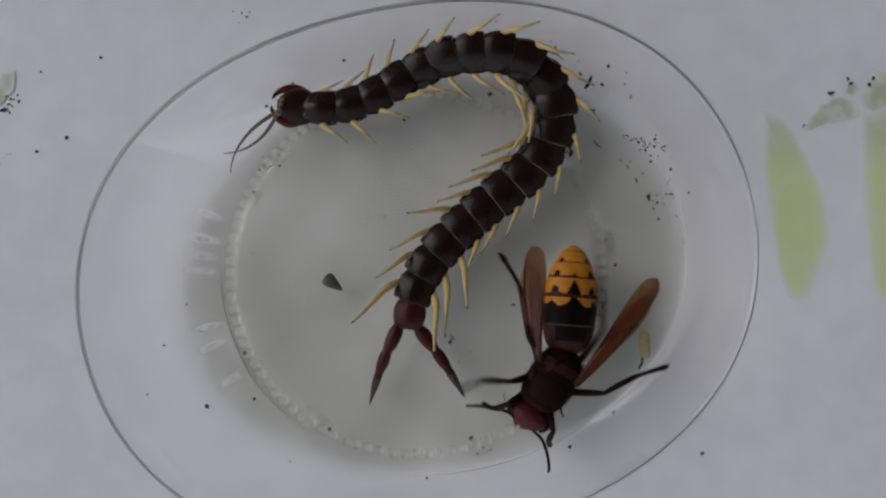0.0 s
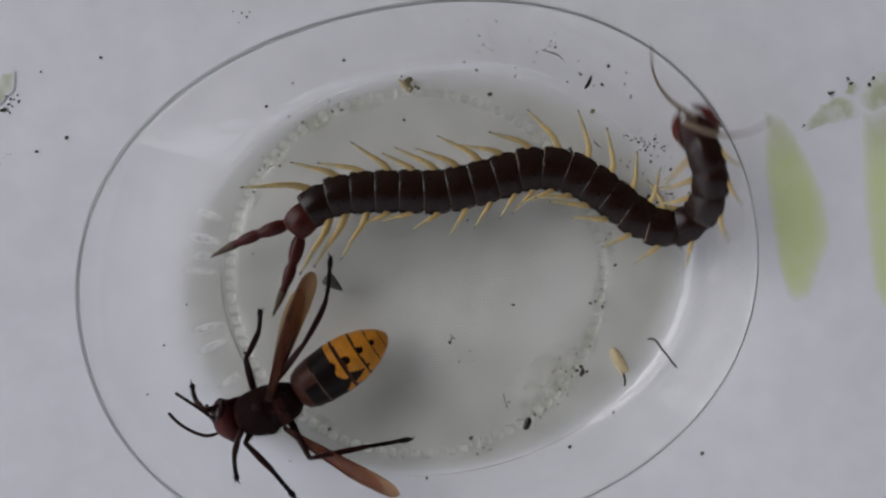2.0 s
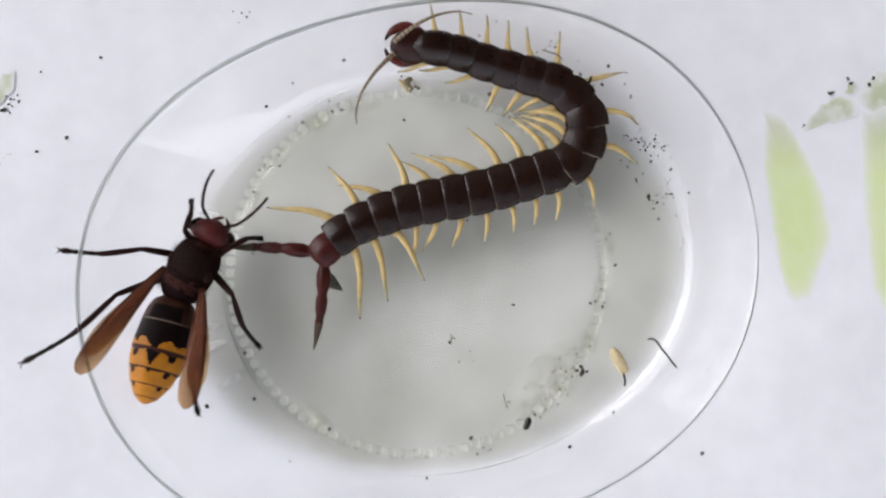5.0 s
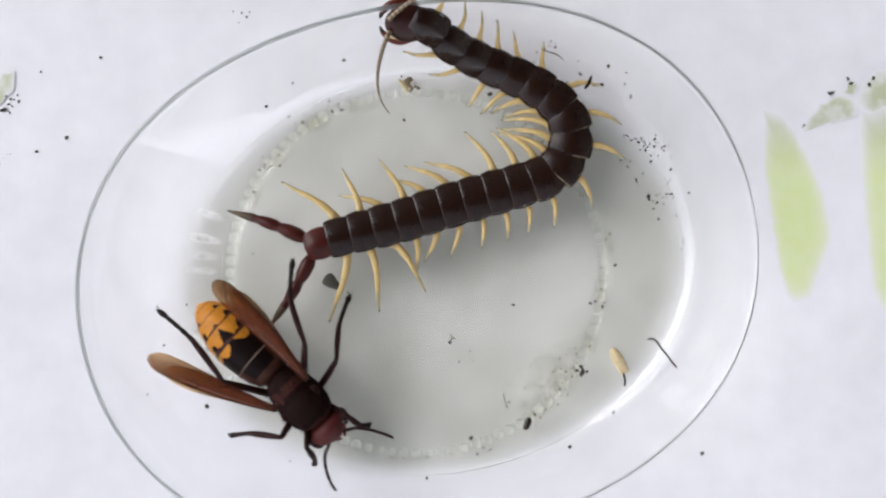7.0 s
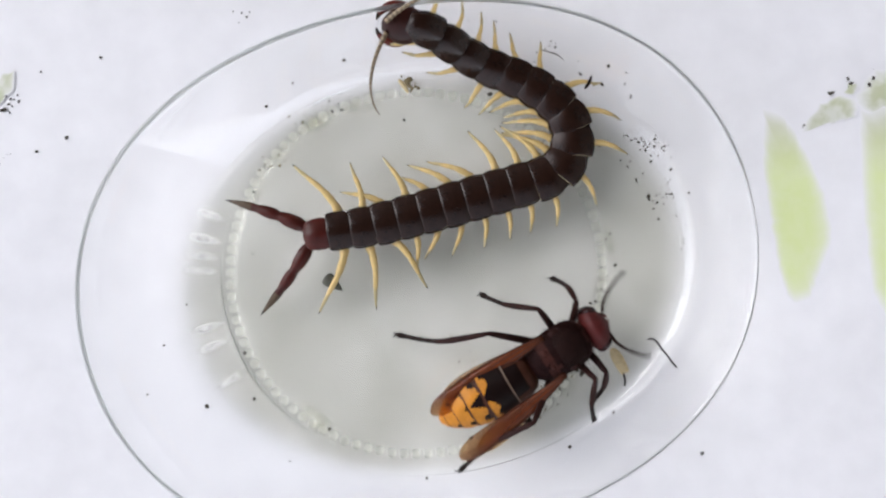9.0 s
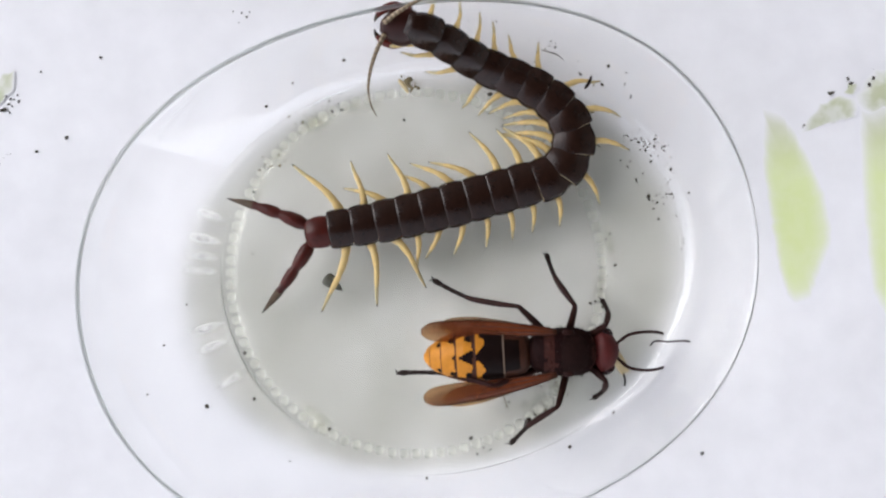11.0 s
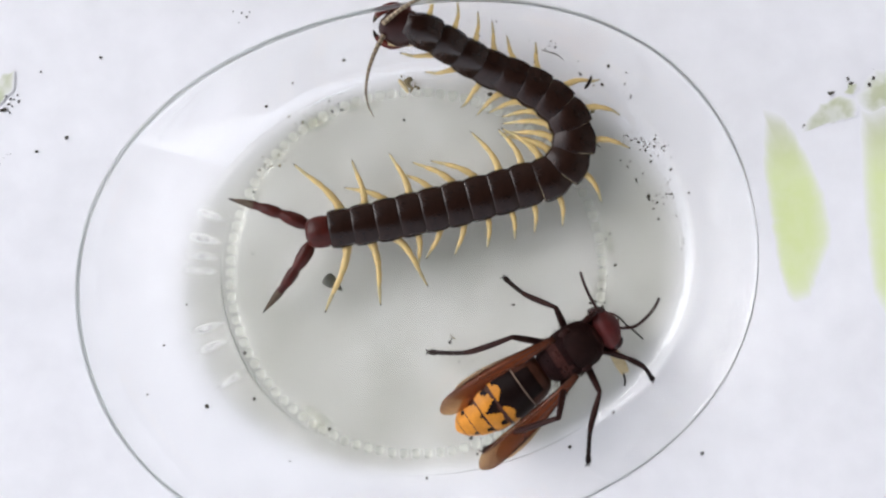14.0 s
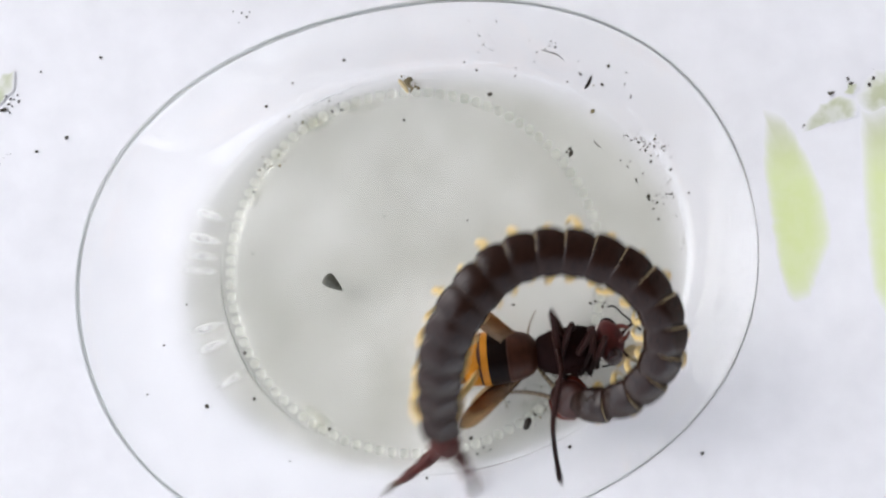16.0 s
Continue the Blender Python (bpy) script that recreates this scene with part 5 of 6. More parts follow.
    crawl(9.0, [(-7.5, 29.8), (-3.2, 29.9), (0.5, 28.5), (5.2, 26.1), (10.0, 24.2), (14.4, 21.8), (17.5, 18.6), (18.2, 14.6), (16.2, 11.0), (11.6, 9.2), (6.0, 7.6), (0.5, 6.0), (-5.1, 4.5), (-9.9, 3.3), (-14.6, 2.6), (-19.2, 1.8)],
          [(-31.9, 7.0), (-26.3, -10.1)], [(-7.3, 18.2), (-1.8, 34.2)])
    crawl(12.5, [(-7.8, 29.6), (-3.5, 29.7), (0.3, 28.4), (5.2, 26.0), (10.0, 24.0), (14.4, 21.7), (17.6, 18.5), (18.4, 14.6), (16.3, 10.8), (11.6, 9.0), (6.0, 7.4), (0.5, 6.0), (-5.1, 4.7), (-9.9, 3.7), (-14.6, 2.9), (-18.9, 2.1)],
          [(-31.6, 7.2), (-25.9, -9.6)], [(-7.9, 17.2), (-1.8, 34.2)])
    crawl(14.75, [(-7.9, 29.5), (-3.7, 29.7), (0.3, 28.3), (5.2, 26.0), (10.0, 24.0), (14.4, 21.7), (17.6, 18.5), (18.4, 14.6), (16.3, 10.8), (11.6, 9.0), (6.0, 7.4), (0.5, 6.0), (-5.1, 4.7), (-9.9, 3.7), (-14.6, 2.9), (-18.9, 2.1)],
          [(-31.6, 7.2), (-25.9, -9.6)], [(-8.4, 16.8), (-1.8, 34.2)])
    crawl(14.9, [(-2.1, 28.8), (1.2, 29.0), (5.2, 27.3), (9.6, 24.7), (14.0, 22.4), (17.2, 18.8), (17.6, 14.4), (15.2, 10.8), (10.8, 7.6), (6.0, 4.9), (1.3, 2.1), (-3.1, -1.1), (-6.7, -4.7), (-9.9, -7.1), (-13.1, -10.3)],
          [(-26.9, -8.4), (-13.4, -19.2)], [(-7.9, 18.8), (1.2, 34.6)])
    crawl(14.95, [(8.2, 28.7), (5.1, 29.9), (3.4, 28.7), (6.0, 26.6), (10.4, 23.6), (14.0, 20.0), (16.0, 16.0), (14.8, 12.0), (11.6, 8.4), (7.6, 4.5), (3.7, 0.9), (0.1, -3.5), (-2.3, -7.9), (-3.5, -12.7), (-3.9, -17.7, 1.0)],
          [(-14.8, -24.1), (-1.9, -27.3)], [(13.4, 29.0), (15.4, 25.3)])
    crawl(15.0, [(16.8, 28.2), (14.5, 29.2), (10.7, 29.7), (7.8, 28.9), (7.9, 27.4), (10.0, 25.4), (12.8, 23.0), (15.1, 19.6), (15.9, 16.0), (14.7, 12.0), (12.0, 8.5), (8.9, 4.9), (6.2, 1.3), (4.6, -3.1), (3.9, -7.9), (4.1, -12.7), (4.3, -17.5), (3.8, -22.3), (3.8, -24.8)],
          [(-5.8, -33.6), (5.3, -32.6)], [(18.0, 31.1), (25.1, 16.7)])
    crawl(15.2, [(20.5, 25.4), (17.3, 27.6), (13.0, 29.3), (9.7, 29.2), (10.0, 26.2), (12.4, 22.0), (14.4, 17.2), (13.6, 12.4), (10.4, 7.6), (7.2, 2.5), (5.3, -2.7), (4.9, -7.9), (5.3, -13.1), (7.1, -17.6, 2.0), (9.7, -20.7, 4.5), (11.5, -23.1, 6.0)],
          [(14.9, -33.4), (25.6, -25.0)], [(32.7, 28.5), (20.8, 19.2)])
    crawl(15.4, [(27.9, 9.6), (27.5, 14.4), (26.4, 19.7), (23.4, 23.4), (20.0, 24.3), (17.2, 21.2), (15.2, 16.4), (12.8, 11.2), (9.6, 6.4), (6.0, 1.7), (3.3, -3.1), (0.5, -7.9), (-1.9, -12.7), (-3.5, -17.4), (-4.3, -24.2)],
          [(-10.3, -34.0), (4.5, -33.3)], [(37.9, 6.4), (26.8, 9.2)])
    crawl(15.5, [(28.3, 5.0), (29.8, 10.8), (28.4, 17.1), (24.0, 21.9), (19.8, 21.6), (15.2, 17.3), (10.5, 11.6), (5.8, 5.1), (1.1, -4.3), (-1.4, -13.7), (-2.6, -19.9), (-3.5, -24.8)],
          [(-11.0, -33.0), (4.4, -33.3)], [(36.4, -2.7), (19.1, -1.3)])
    crawl(15.6, [(29.1, -1.5), (29.5, 3.3), (29.5, 8.8), (28.3, 14.0), (24.4, 16.8), (19.6, 16.0), (14.8, 12.8), (10.8, 8.4), (6.8, 3.7), (4.1, -1.5), (2.5, -7.1), (2.1, -12.7), (1.9, -18.2), (2.1, -23.8), (2.5, -27.1)],
          [(-3.9, -34.8), (12.0, -33.8)], [(45.2, -4.9), (27.6, -3.9)])
    crawl(15.7, [(40.3, -10.3), (38.0, -3.1), (34.1, 4.9), (29.2, 9.5), (21.8, 11.8), (14.8, 10.7), (9.0, 4.9), (5.1, -1.6), (2.9, -9.6), (1.9, -17.7), (2.9, -23.4)],
          [(5.2, -30.8), (12.2, -30.6)], [(47.1, -10.3), (37.4, -14.7)])
    crawl(15.8, [(33.7, -19.7, 0.6), (34.6, -15.0, 1.6), (35.0, -9.2, 2.5), (33.1, -2.3, 3.3), (29.4, 4.0, 3.9), (24.3, 7.7, 4.3), (19.0, 8.9, 4.5), (13.5, 8.1, 4.5), (8.1, 4.7, 4.5), (4.7, 0.1, 4.5), (2.8, -5.3, 4.5), (1.9, -10.7, 4.2), (1.7, -16.2, 3.4), (2.1, -21.8, 2.1), (2.9, -26.5, 0.6)],
          [(10.6, -32.4), (7.3, -30.1)], [(43.7, -17.5), (22.2, -30.8)])
    crawl(15.85, [(26.0, -23.6, 1.1), (29.1, -21.4, 3.1), (32.1, -17.0, 4.9), (33.2, -11.3, 6.4), (31.2, -3.7, 7.6), (26.6, 3.1, 8.3), (20.6, 6.3, 8.5), (14.6, 6.3, 8.5), (8.9, 3.1, 8.5), (5.2, -2.1, 8.5), (3.5, -7.7, 8.2), (2.7, -13.6, 6.7), (3.0, -19.2, 4.2), (3.8, -26.0, 1.1)],
          [(12.3, -31.9), (6.1, -30.1)], [(18.7, -26.9), (24.2, -28.8)])
    crawl(15.9, [(18.6, -20.0, 1.5), (22.1, -20.0, 4.3), (25.7, -18.0, 7.0), (28.6, -13.2, 9.3), (29.6, -8.0, 11.2), (27.9, -2.1, 12.4), (23.4, 2.6, 13.0), (17.7, 4.8, 13.0), (12.0, 4.0, 13.0), (7.6, 0.9, 13.0), (4.7, -4.3, 13.0), (3.7, -9.3, 12.2), (3.4, -14.7, 9.8), (3.9, -18.8, 6.0), (4.6, -24.6, 1.5)],
          [(14.1, -30.7), (5.1, -33.4)], [(14.0, -15.8), (14.0, -22.2)])
    crawl(16.0, [(15.4, -19.7, 1.0), (18.3, -21.0, 3.7), (21.6, -20.9, 6.3), (24.6, -19.3, 8.7), (27.0, -16.6, 10.8), (28.1, -13.2, 12.6), (28.0, -9.4, 13.9), (26.2, -5.9, 14.7), (23.4, -3.1, 15.0), (19.3, -1.1, 15.0), (15.2, -0.4, 15.0), (11.1, -0.7, 15.0), (7.0, -2.5, 15.0), (3.9, -5.5, 15.0), (1.6, -8.9, 14.3), (0.0, -13.2, 12.3), (-0.5, -17.8, 9.4), (-0.5, -22.7, 5.6), (0.6, -28.6, 1.5)],
          [(-7.4, -35.7), (3.4, -35.7)], [(15.6, -12.7), (14.0, -22.2)])
    # the hornet: head, waist, abdomen tip, wing tips, then feet and antennae that are not at rest
    stand(0.0, (11.8, -23.4), (17.3, -14.4), (18.3, 0.1), (29.8, -4.2), (11.4, 0.1), LM=(31.7, -16.6), LH=(23.1, 2.1), RM=(2.5, -20.2), RH=(8.2, -0.7), LA=(15.4, -31.7), RA=(3.6, -21.6))
    stand(0.1, (11.8, -23.4), (16.9, -14.0), (16.9, 0.1), (29.8, -3.8), (10.6, 0.9), RH=(6.0, 0.2), RM=(0.3, -13.0), LM=(31.0, -15.4), LA=(14.5, -31.5), RA=(3.4, -19.1))
    stand(0.3, (11.4, -23.4), (17.3, -14.0), (19.2, -1.1), (30.9, -6.2), (13.5, 2.4), LM=(27.9, -22.2), LH=(31.2, -4.0), RM=(0.1, -13.3), LA=(8.7, -31.0), RA=(2.4, -20.6))
    stand(0.5, (12.6, -21.0), (20.8, -14.8), (24.3, -1.1), (36.8, -11.9), (24.7, -4.6), RM=(3.3, -11.7), RH=(13.8, 1.7), LH=(29.6, -4.8), LM=(27.6, -21.9), roll=-40)
    stand(0.8, (14.1, -21.8), (22.7, -14.8), (23.9, -1.5), (38.5, -10.2), (27.8, 0.5), RM=(8.6, -8.0), RH=(13.8, 1.3), LH=(32.9, -6.4), LM=(28.7, -24.3), roll=-50)
    stand(0.9, (12.6, -24.5), (21.6, -17.1), (24.7, -3.8), (37.1, -13.1), (21.6, -2.3), RM=(8.6, -8.0), LH=(31.6, -6.8), LM=(29.2, -22.8), LA=(11.1, -33.3), RA=(6.7, -24.5), roll=-50)
    stand(1.0, (12.2, -26.5), (20.0, -19.5), (25.5, -5.4), (33.6, -18.4), (28.6, -5.4), RM=(8.6, -8.0), RH=(21.1, -2.3), LH=(30.4, -7.2), roll=-45)
    stand(1.1, (11.0, -27.3), (19.2, -20.2), (24.7, -8.5), (31.1, -20.8), (16.9, -9.3), RM=(9.8, -8.4), RH=(21.1, -2.8), roll=-40)
    stand(1.2, (7.5, -28.8), (15.7, -21.0), (23.1, -12.8), (30.1, -24.2), (16.9, -8.5), RM=(8.6, -10.4), RH=(20.7, -2.8), roll=-30)
    stand(1.4, (-8.1, -26.1), (4.4, -23.4), (12.6, -13.2), (19.4, -29.5), (11.4, -6.2), LM=(0.5, -34.3), roll=-40)
    stand(1.5, (-9.3, -24.1), (2.0, -20.6), (7.9, -9.3), (16.2, -30.2), (18.4, -16.3), RH=(-14.9, -10.8), RM=(-16.1, -4.8), roll=-40)
    stand(1.7, (-26.9, -25.3), (-15.2, -20.6), (-8.1, -6.6), (0.5, -34.1), (-14.4, -7.7), RH=(-16.5, 0.1), RM=(-27.0, -9.6), RF=(-33.1, -15.7), LH=(-4.0, -28.7), roll=-25)
    stand(2.0, (-29.6, -24.1), (-20.6, -20.6), (-8.5, -12.4), (-5.3, -34.1), (-19.5, -7.0), RH=(-16.1, -1.1), RM=(-26.2, -8.7), RF=(-35.7, -19.2), LH=(-4.5, -27.3), LM=(-20.5, -34.4), LF=(-28.3, -31.8), RA=(-33.7, -20.2), LA=(-31.3, -27.1), roll=-40)
    stand(2.3, (-32.6, -22.1), (-22.2, -20.6), (-8.9, -14.8), (-11.9, -34.0), (-14.4, -10.1), RM=(-26.2, -8.7), RH=(-11.0, -6.6), LH=(-4.5, -27.3), LM=(-20.3, -34.4), LA=(-37.8, -26.3), RA=(-38.4, -15.8), roll=-40)
    stand(2.5, (-33.1, -19.1), (-23.0, -21.4), (-9.7, -19.8), (-18.2, -34.2), (-11.6, -11.3), RM=(-26.2, -8.4), RH=(-11.0, -6.6), LH=(-12.2, -33.7), LF=(-36.8, -23.0), LA=(-40.3, -21.0), RA=(-37.2, -10.5), roll=-36)
    stand(2.8, (-34.3, -12.8), (-27.3, -19.8), (-14.4, -25.7), (-28.7, -33.2), (-10.5, -16.3), RM=(-25.4, -9.2), RH=(-10.4, -17.3), LF=(-42.8, -14.7), LH=(-25.8, -33.9), LA=(-39.6, -7.7), RA=(-30.8, -7.0), roll=-8)
    stand(3.0, (-31.2, -9.7), (-28.1, -19.5), (-18.7, -29.6), (-32.3, -32.7), (-14.0, -25.3), RF=(-25.0, -7.6), RM=(-17.3, -11.3), RH=(-10.4, -17.5), LF=(-42.5, -14.8), LM=(-42.8, -19.9), LH=(-24.3, -32.6), LA=(-35.1, -3.4), RA=(-32.0, -3.7), roll=-8)
    stand(3.5, (-30.0, -3.8), (-28.8, -14.0), (-23.4, -27.7), (-35.2, -28.5), (-15.2, -24.5), RM=(-14.7, -13.4), LM=(-42.1, -19.4), LH=(-38.8, -26.0), LF=(-35.5, -1.7), LA=(-34.1, 2.0), RA=(-23.0, 2.3))
    stand(4.0, (-34.9, 1.3), (-33.9, -10.9), (-24.9, -21.0), (-38.1, -24.6), (-22.6, -19.5), RF=(-28.2, 0.7), RM=(-20.6, -8.3), RH=(-16.7, -20.2), LM=(-45.5, -8.8), LH=(-37.6, -23.1), LA=(-42.0, 4.6), RA=(-33.7, 9.1))
    stand(4.2, (-33.9, 3.6), (-34.3, -7.7), (-27.3, -19.5), (-40.7, -21.3), (-24.5, -20.2), RF=(-28.2, 0.5), RM=(-20.6, -8.4), RH=(-20.6, -19.8), LF=(-40.9, 8.2), LM=(-45.1, -9.2), LH=(-36.5, -22.2), LA=(-36.2, 12.6), RA=(-26.1, 7.5))
    stand(4.9, (-32.4, 3.2), (-37.0, -7.0), (-38.2, -19.8), (-44.3, -14.8), (-30.8, -16.3))
    stand(5.6, (-24.5, -7.7), (-33.9, -11.6), (-43.3, -16.4), (-45.7, -7.4), (-39.8, -23.1))
    stand(6.3, (-16.7, -19.5), (-27.7, -14.8), (-40.1, -12.7), (-40.3, -6.1), (-43.1, -18.5), LF=(-12.5, -11.4), LM=(-21.4, -4.4), LH=(-38.3, -0.9), RM=(-30.0, -26.4), RH=(-38.5, -26.7), RF=(-16.5, -25.4), LA=(-8.8, -19.6), RA=(-15.2, -26.1))
    stand(6.6, (-16.7, -23.4), (-25.3, -16.3), (-37.0, -10.9), (-35.5, -5.4), (-42.2, -16.5), LF=(-10.4, -22.7), LM=(-13.4, -7.4), LH=(-37.6, -1.1), RM=(-30.1, -26.4), RH=(-41.9, -20.9), LA=(-12.4, -27.7), RA=(-19.5, -29.6))
    stand(7.0, (-15.6, -25.3), (-23.0, -17.5), (-33.5, -8.5), (-30.0, -4.2), (-40.4, -14.5), LF=(-10.4, -25.2), LM=(-13.3, -6.6), LH=(-21.5, -1.5), RM=(-30.1, -26.4), RH=(-40.3, -8.6), LA=(-6.2, -26.3), RA=(-15.7, -33.3))
    stand(7.3, (-4.2, -26.1), (-14.4, -21.4), (-27.3, -16.3), (-26.5, -10.9), (-32.1, -24.0), LF=(1.3, -23.0), LM=(-8.4, -9.0), LH=(-19.1, -4.6), RM=(-15.1, -32.0), RH=(-33.9, -19.7), LA=(4.4, -23.8), RA=(-0.7, -31.6))
    stand(7.5, (2.2, -26.1), (-7.7, -23.1), (-22.2, -17.5), (-21.3, -13.6), (-25.9, -26.6), LF=(6.0, -22.7), LM=(-1.0, -10.1), LH=(-18.9, -5.4), RF=(1.5, -33.0), RM=(-16.2, -33.2), RH=(-21.0, -26.0), LA=(8.1, -24.3), RA=(5.8, -30.2))
    stand(7.65, (6.7, -25.7), (-5.0, -23.4), (-18.7, -20.2), (-18.7, -15.9), (-21.2, -30.9), LF=(10.6, -19.3), LM=(-1.3, -9.6), LH=(-13.3, -8.0), RF=(1.3, -32.8), RM=(-5.9, -35.0), RH=(-21.2, -26.2), LA=(13.5, -21.4), RA=(10.5, -30.2))
    stand(8.0, (15.7, -19.1), (5.2, -21.4), (-9.3, -23.8), (-10.9, -19.8), (-9.7, -28.4), LF=(17.1, -12.5), LM=(6.8, -7.6), LH=(-10.0, -9.5), RF=(13.8, -27.0), RM=(8.3, -34.4), RH=(-8.8, -30.8), LA=(19.5, -14.8), RA=(20.9, -24.9))
    stand(8.5, (18.8, -17.5), (8.3, -21.0), (-6.2, -23.0), (-7.7, -20.2), (-6.2, -28.4), LF=(17.5, -12.2), LM=(6.2, -6.8), LH=(-6.8, -11.7), RF=(23.9, -23.7), RM=(5.3, -32.8), RH=(-8.4, -30.8), LA=(21.2, -9.3), RA=(26.6, -22.3))
    stand(8.8, (18.4, -10.9), (11.0, -16.7), (-0.7, -25.7), (-3.8, -25.3), (1.9, -32.0), LF=(15.7, -4.1), LM=(5.3, -6.4), LH=(-6.8, -12.1), RF=(21.5, -21.9), RM=(22.7, -25.9), LA=(18.8, -1.9), RA=(24.3, -7.0))
    stand(9.0, (21.2, -10.9), (12.6, -16.3), (0.1, -23.8), (-2.7, -23.0), (2.0, -29.6), LF=(15.5, -4.1), LM=(5.3, -6.4), LH=(-6.8, -12.2), RF=(21.4, -21.9), RM=(21.7, -24.6), RH=(2.3, -31.9), LA=(23.8, -4.6), RA=(26.6, -13.4))
    stand(9.2, (23.5, -13.2), (13.4, -16.7), (0.9, -22.2), (-1.9, -18.7), (0.9, -26.9), LF=(24.0, -6.0), LM=(5.2, -6.4), LH=(-1.3, -11.7), RF=(21.1, -20.2), RM=(21.9, -24.8), RH=(2.3, -31.6), LA=(31.6, -14.7), RA=(24.3, -21.2))
    stand(11.4, (23.1, -14.4), (11.8, -14.0), (-1.5, -14.0), (-3.4, -10.1), (-3.4, -20.2), LF=(22.7, -7.4), LM=(15.9, -0.7), LH=(-1.5, -3.6), RF=(22.3, -21.1), RM=(8.2, -27.4), RH=(-7.0, -16.1), LA=(24.3, -10.5), RA=(26.1, -15.6))
    stand(12.0, (22.7, -15.9), (12.6, -14.8), (-2.3, -13.2), (-2.7, -8.1), (-4.0, -18.7), LF=(26.0, -10.6), LM=(15.1, -0.7), LH=(-1.3, -3.6), RF=(23.1, -20.6), RM=(8.4, -27.0), RH=(-7.0, -16.3), LA=(24.3, -13.2), RA=(25.9, -17.7))
    stand(12.5, (25.1, -15.6), (14.9, -15.4), (0.1, -15.9), (-1.3, -10.1), (-1.4, -21.0), LF=(28.6, -10.4), LM=(14.4, -0.7), LH=(-1.5, -3.6), RF=(28.1, -21.9), RM=(14.2, -29.6), RH=(1.9, -27.0), LA=(34.6, -11.5), RA=(28.6, -18.3))
    stand(13.0, (25.1, -15.6), (15.7, -15.9), (2.0, -19.1), (-0.3, -14.8), (1.6, -24.9), LF=(25.6, -11.3), LM=(13.3, -1.1), LH=(-0.5, -7.0), RF=(31.4, -19.5), RM=(20.3, -29.6), RH=(1.9, -27.3), LA=(28.6, -10.9), RA=(30.9, -15.5))
    stand(13.5, (25.3, -13.1), (16.6, -16.3), (2.7, -21.6), (0.0, -18.1), (3.3, -27.4), LF=(23.6, -9.6), LM=(13.0, -3.2), LH=(-1.8, -14.1), RF=(30.8, -19.1), RM=(20.1, -29.7), RH=(1.9, -27.3), LA=(29.8, -8.4), RA=(32.5, -12.8))
    stand(13.7, (23.5, -13.2), (14.5, -17.1), (2.8, -23.8), (-0.3, -19.8), (4.0, -28.8), LF=(22.7, -9.6), LM=(12.6, -3.8), LH=(-2.1, -14.7), RF=(30.7, -19.0), RM=(19.9, -29.7), RH=(1.9, -27.3), LA=(29.0, -7.7), RA=(30.8, -12.4))
    stand(14.0, (22.4, -11.1), (14.4, -16.3), (1.6, -25.6), (-1.7, -23.0), (4.2, -31.6), LF=(21.1, -8.8), LM=(8.7, -4.0), LH=(-2.2, -14.7), RF=(29.8, -18.6), RM=(20.0, -29.6), RH=(5.7, -29.1), LA=(20.0, -8.5), RA=(25.5, -10.1))
    stand(14.5, (20.8, -7.3), (14.1, -15.9), (5.9, -26.1), (0.9, -24.5), (9.0, -31.1), LF=(18.9, -2.3), LM=(8.4, -3.3), LH=(-3.4, -21.8), RF=(29.4, -18.8), RM=(28.0, -21.6), RH=(11.6, -32.1), LA=(15.3, -1.3), RA=(25.3, -1.5))
    stand(14.8, (19.8, -4.6), (15.7, -14.4), (8.3, -24.9), (3.2, -25.6), (11.4, -29.8), LF=(17.3, -1.4), LM=(8.4, -3.3), LH=(-3.4, -21.8), RF=(26.8, -4.1), RM=(28.0, -21.5), RH=(14.2, -29.0), LA=(14.4, 3.6), RA=(29.0, 0.2))
    stand(14.9, (20.0, -5.8), (16.1, -15.6), (5.9, -25.7), (-1.1, -23.4), (14.3, -32.6), LF=(16.7, -3.2), LM=(8.4, -3.3), LH=(-3.4, -21.8), RF=(26.4, -4.4), RM=(28.0, -21.5), RH=(12.6, -29.4), LA=(13.8, 1.5), RA=(25.6, 1.0))
    stand(15.0, (20.0, -10.1), (16.1, -19.5), (5.2, -25.7), (9.1, -19.5), (13.2, -33.0), LF=(16.7, -3.8), LM=(8.4, -9.2), LH=(-3.4, -21.6), RF=(25.4, -3.6), RM=(27.0, -16.9), RH=(16.0, -29.9), LA=(18.8, -1.1), RA=(29.4, -7.0), roll=25)
    stand(15.2, (24.7, -11.6), (20.8, -21.8), (6.3, -27.3), (18.9, -31.0), (16.8, -31.9), LM=(12.5, -7.6), LF=(12.5, -13.8), LH=(-3.2, -21.6), RM=(32.1, -12.1), LA=(23.0, -2.1), RA=(33.7, -8.9), roll=55)
    stand(15.4, (27.0, -10.9), (20.0, -19.8), (5.9, -23.8), (14.5, -28.1), (15.0, -32.7), LM=(19.1, -4.0), LH=(1.7, -16.8), RM=(35.1, -13.0), RF=(32.9, -6.8), RH=(17.8, -28.1), LA=(27.4, -0.5), RA=(32.1, -6.3), roll=50)
    stand(15.5, (28.6, -10.3), (21.3, -18.1), (7.3, -21.2), (7.9, -17.7), (13.1, -29.2), LM=(19.1, -1.7), LH=(2.5, -16.1), LF=(27.2, -5.6), RM=(35.9, -12.1), RF=(34.8, -8.0), RH=(17.9, -27.4), LA=(29.4, -0.7), RA=(35.4, -6.9), roll=30)
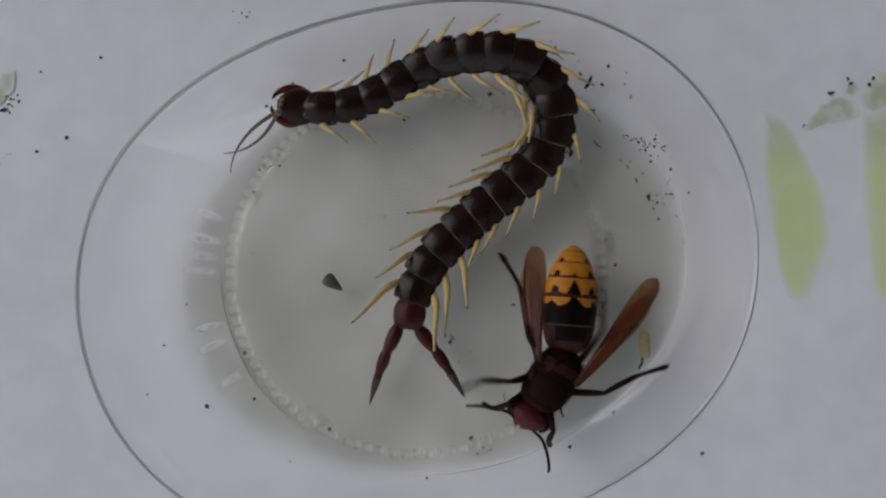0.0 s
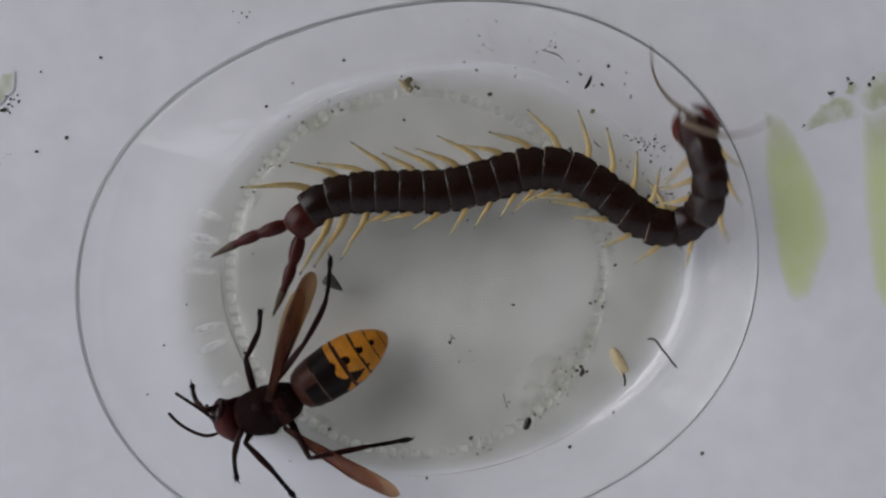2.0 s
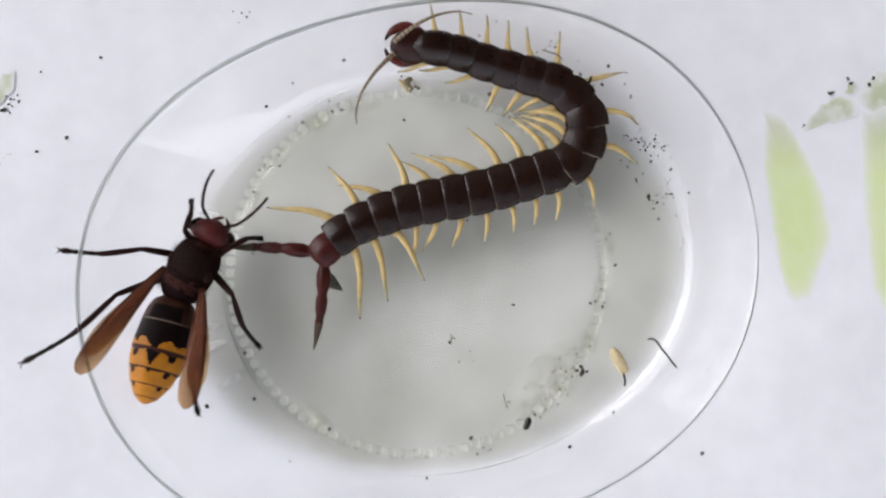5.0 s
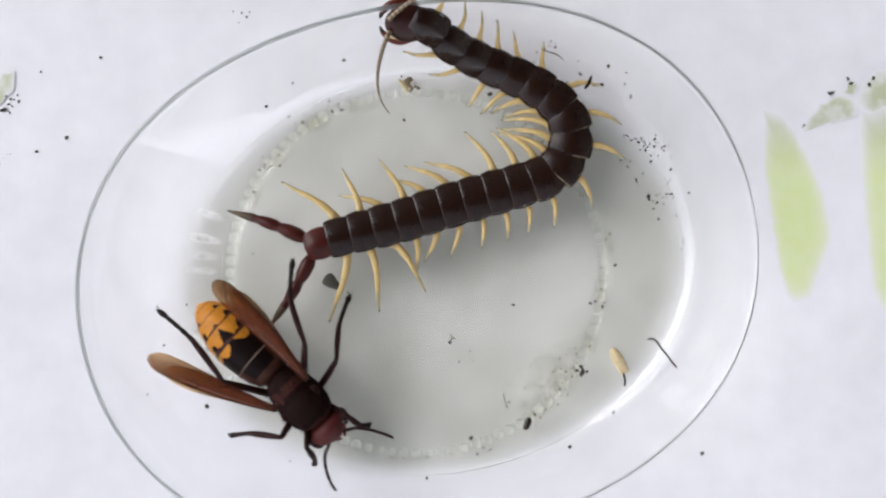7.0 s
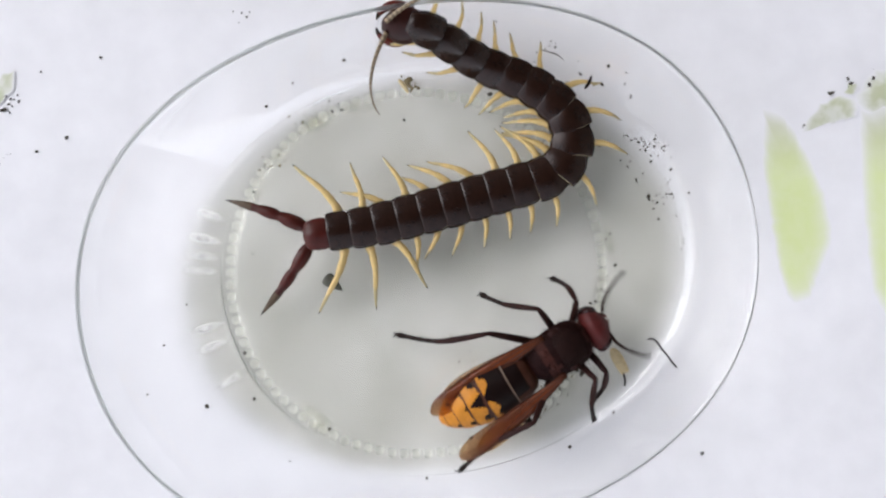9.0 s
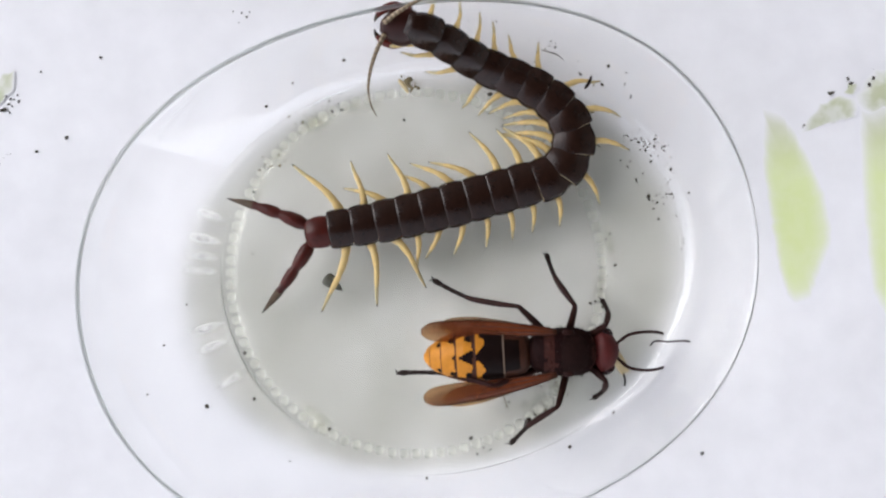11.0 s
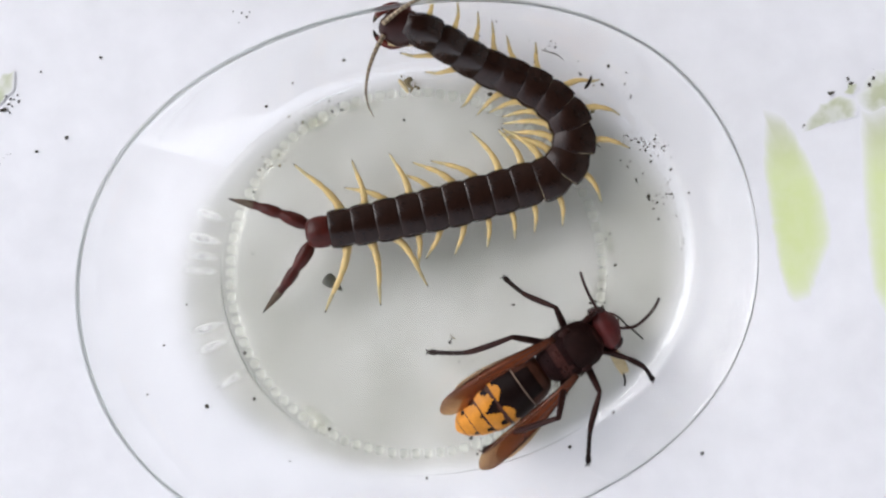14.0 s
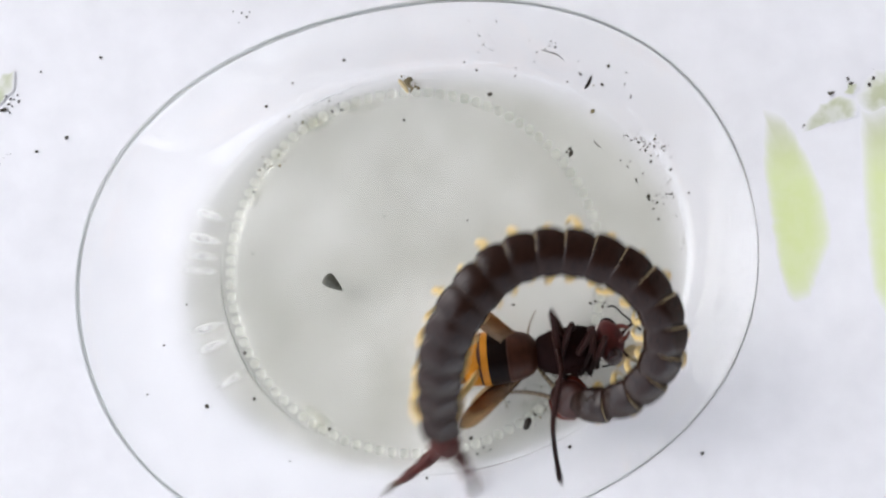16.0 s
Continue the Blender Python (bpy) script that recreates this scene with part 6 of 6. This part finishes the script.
    stand(15.6, (29.8, -10.1), (22.4, -16.3), (8.7, -21.0), (7.9, -17.1), (12.9, -30.2), LM=(15.9, -0.3), LF=(26.4, -4.8), LH=(5.3, -15.3), RM=(36.5, -11.7), RH=(13.4, -28.4), LA=(31.5, -2.1), RA=(37.3, -7.9), roll=15)
    stand(15.8, (28.2, -12.4), (20.0, -18.7), (6.3, -17.1), (9.1, -25.7), (16.0, -32.5), LM=(16.3, 0.1), RH=(9.8, -26.6), LA=(31.7, -9.3), RA=(32.1, -12.4), roll=60)
    stand(15.9, (25.5, -13.2), (13.8, -14.0), (5.9, -15.6), (8.3, -10.9), (8.3, -20.2), RH=(15.9, -25.8), LF=(21.6, -15.4, 5.5), RF=(20.0, -16.5, 5.0), LM=(18.9, -16.6, 4.5), RM=(17.4, -17.2, 4.0), LH=(19.5, -16.4, 2.0), roll=105, lift=-1)
    stand(16.0, (23.9, -13.2), (13.0, -14.8), (5.2, -15.6), (7.5, -10.9), (3.6, -23.4), RH=(15.5, -30.8), LF=(21.2, -16.4, 5.5), RF=(20.2, -17.4, 5.0), LM=(18.9, -17.6, 4.5), RM=(17.0, -18.2, 4.0), LH=(19.5, -16.8, 2.0), roll=140, lift=-1.0)
    move_centipede()
    move_hornet()
    walk(husk, [(0.0, place(28.8, -13.7, dish_height(28.8, -13.7), 0, 0, -88)), (0.3, place(28.0, -14.9, dish_height(28.0, -14.9), 0, 0, -80)), (0.9, place(27.2, -15.3, dish_height(27.2, -15.3), 0, 0, -75)), (1.3, place(25.2, -16.1, dish_height(25.2, -16.1), 0, 0, -62)), (14.0, place(25.2, -16.1, dish_height(25.2, -16.1), 0, 0, -62)), (14.3, place(26.0, -16.1, dish_height(26.0, -16.1), 0, 0, -120)), (14.75, place(26.7, -15.7, dish_height(26.7, -15.7), 0, 0, -130)), (15.0, place(26.0, -15.3, dish_height(26.0, -15.3), 0, 0, -140)), (16.0, place(26.0, -15.3, dish_height(26.0, -15.3), 0, 0, -140))])
    walk(bristle, [(0.0, place(17.5, -21.0, dish_height(17.5, -21.0) + 0.2, 0, 0, 70)), (1.3, place(16.8, -21.0, dish_height(16.8, -21.0) + 0.2, 0, 0, 78)), (1.45, place(18.3, -20.6, dish_height(18.3, -20.6) + 0.2, 0, 0, 40)), (1.65, place(31.7, -14.6, dish_height(31.7, -14.6) + 0.2, 0, 0, -52)), (9.2, place(31.7, -14.6, dish_height(31.7, -14.6) + 0.2, 0, 0, -52)), (10.2, place(32.2, -13.7, dish_height(32.2, -13.7) + 0.2, 0, 0, -25)), (11.3, place(32.5, -13.0, dish_height(32.5, -13.0) + 0.2, 0, 0, 0)), (12.0, place(32.5, -13.0, dish_height(32.5, -13.0) + 0.2, 0, 0, 0)), (12.6, place(33.3, -12.6, dish_height(33.3, -12.6) + 0.2, 0, 0, 10)), (13.2, place(29.6, -12.9, dish_height(29.6, -12.9) + 0.2, 0, 0, -20)), (14.0, place(26.6, -10.9, dish_height(26.6, -10.9) + 0.2, 0, 0, -42)), (14.5, place(26.4, -9.9, dish_height(26.4, -9.9) + 0.2, 0, 0, -42)), (15.0, place(26.3, -9.6, dish_height(26.3, -9.6) + 0.2, 0, 0, -42)), (16.0, place(26.3, -9.6, dish_height(26.3, -9.6) + 0.2, 0, 0, -42))])


motions()
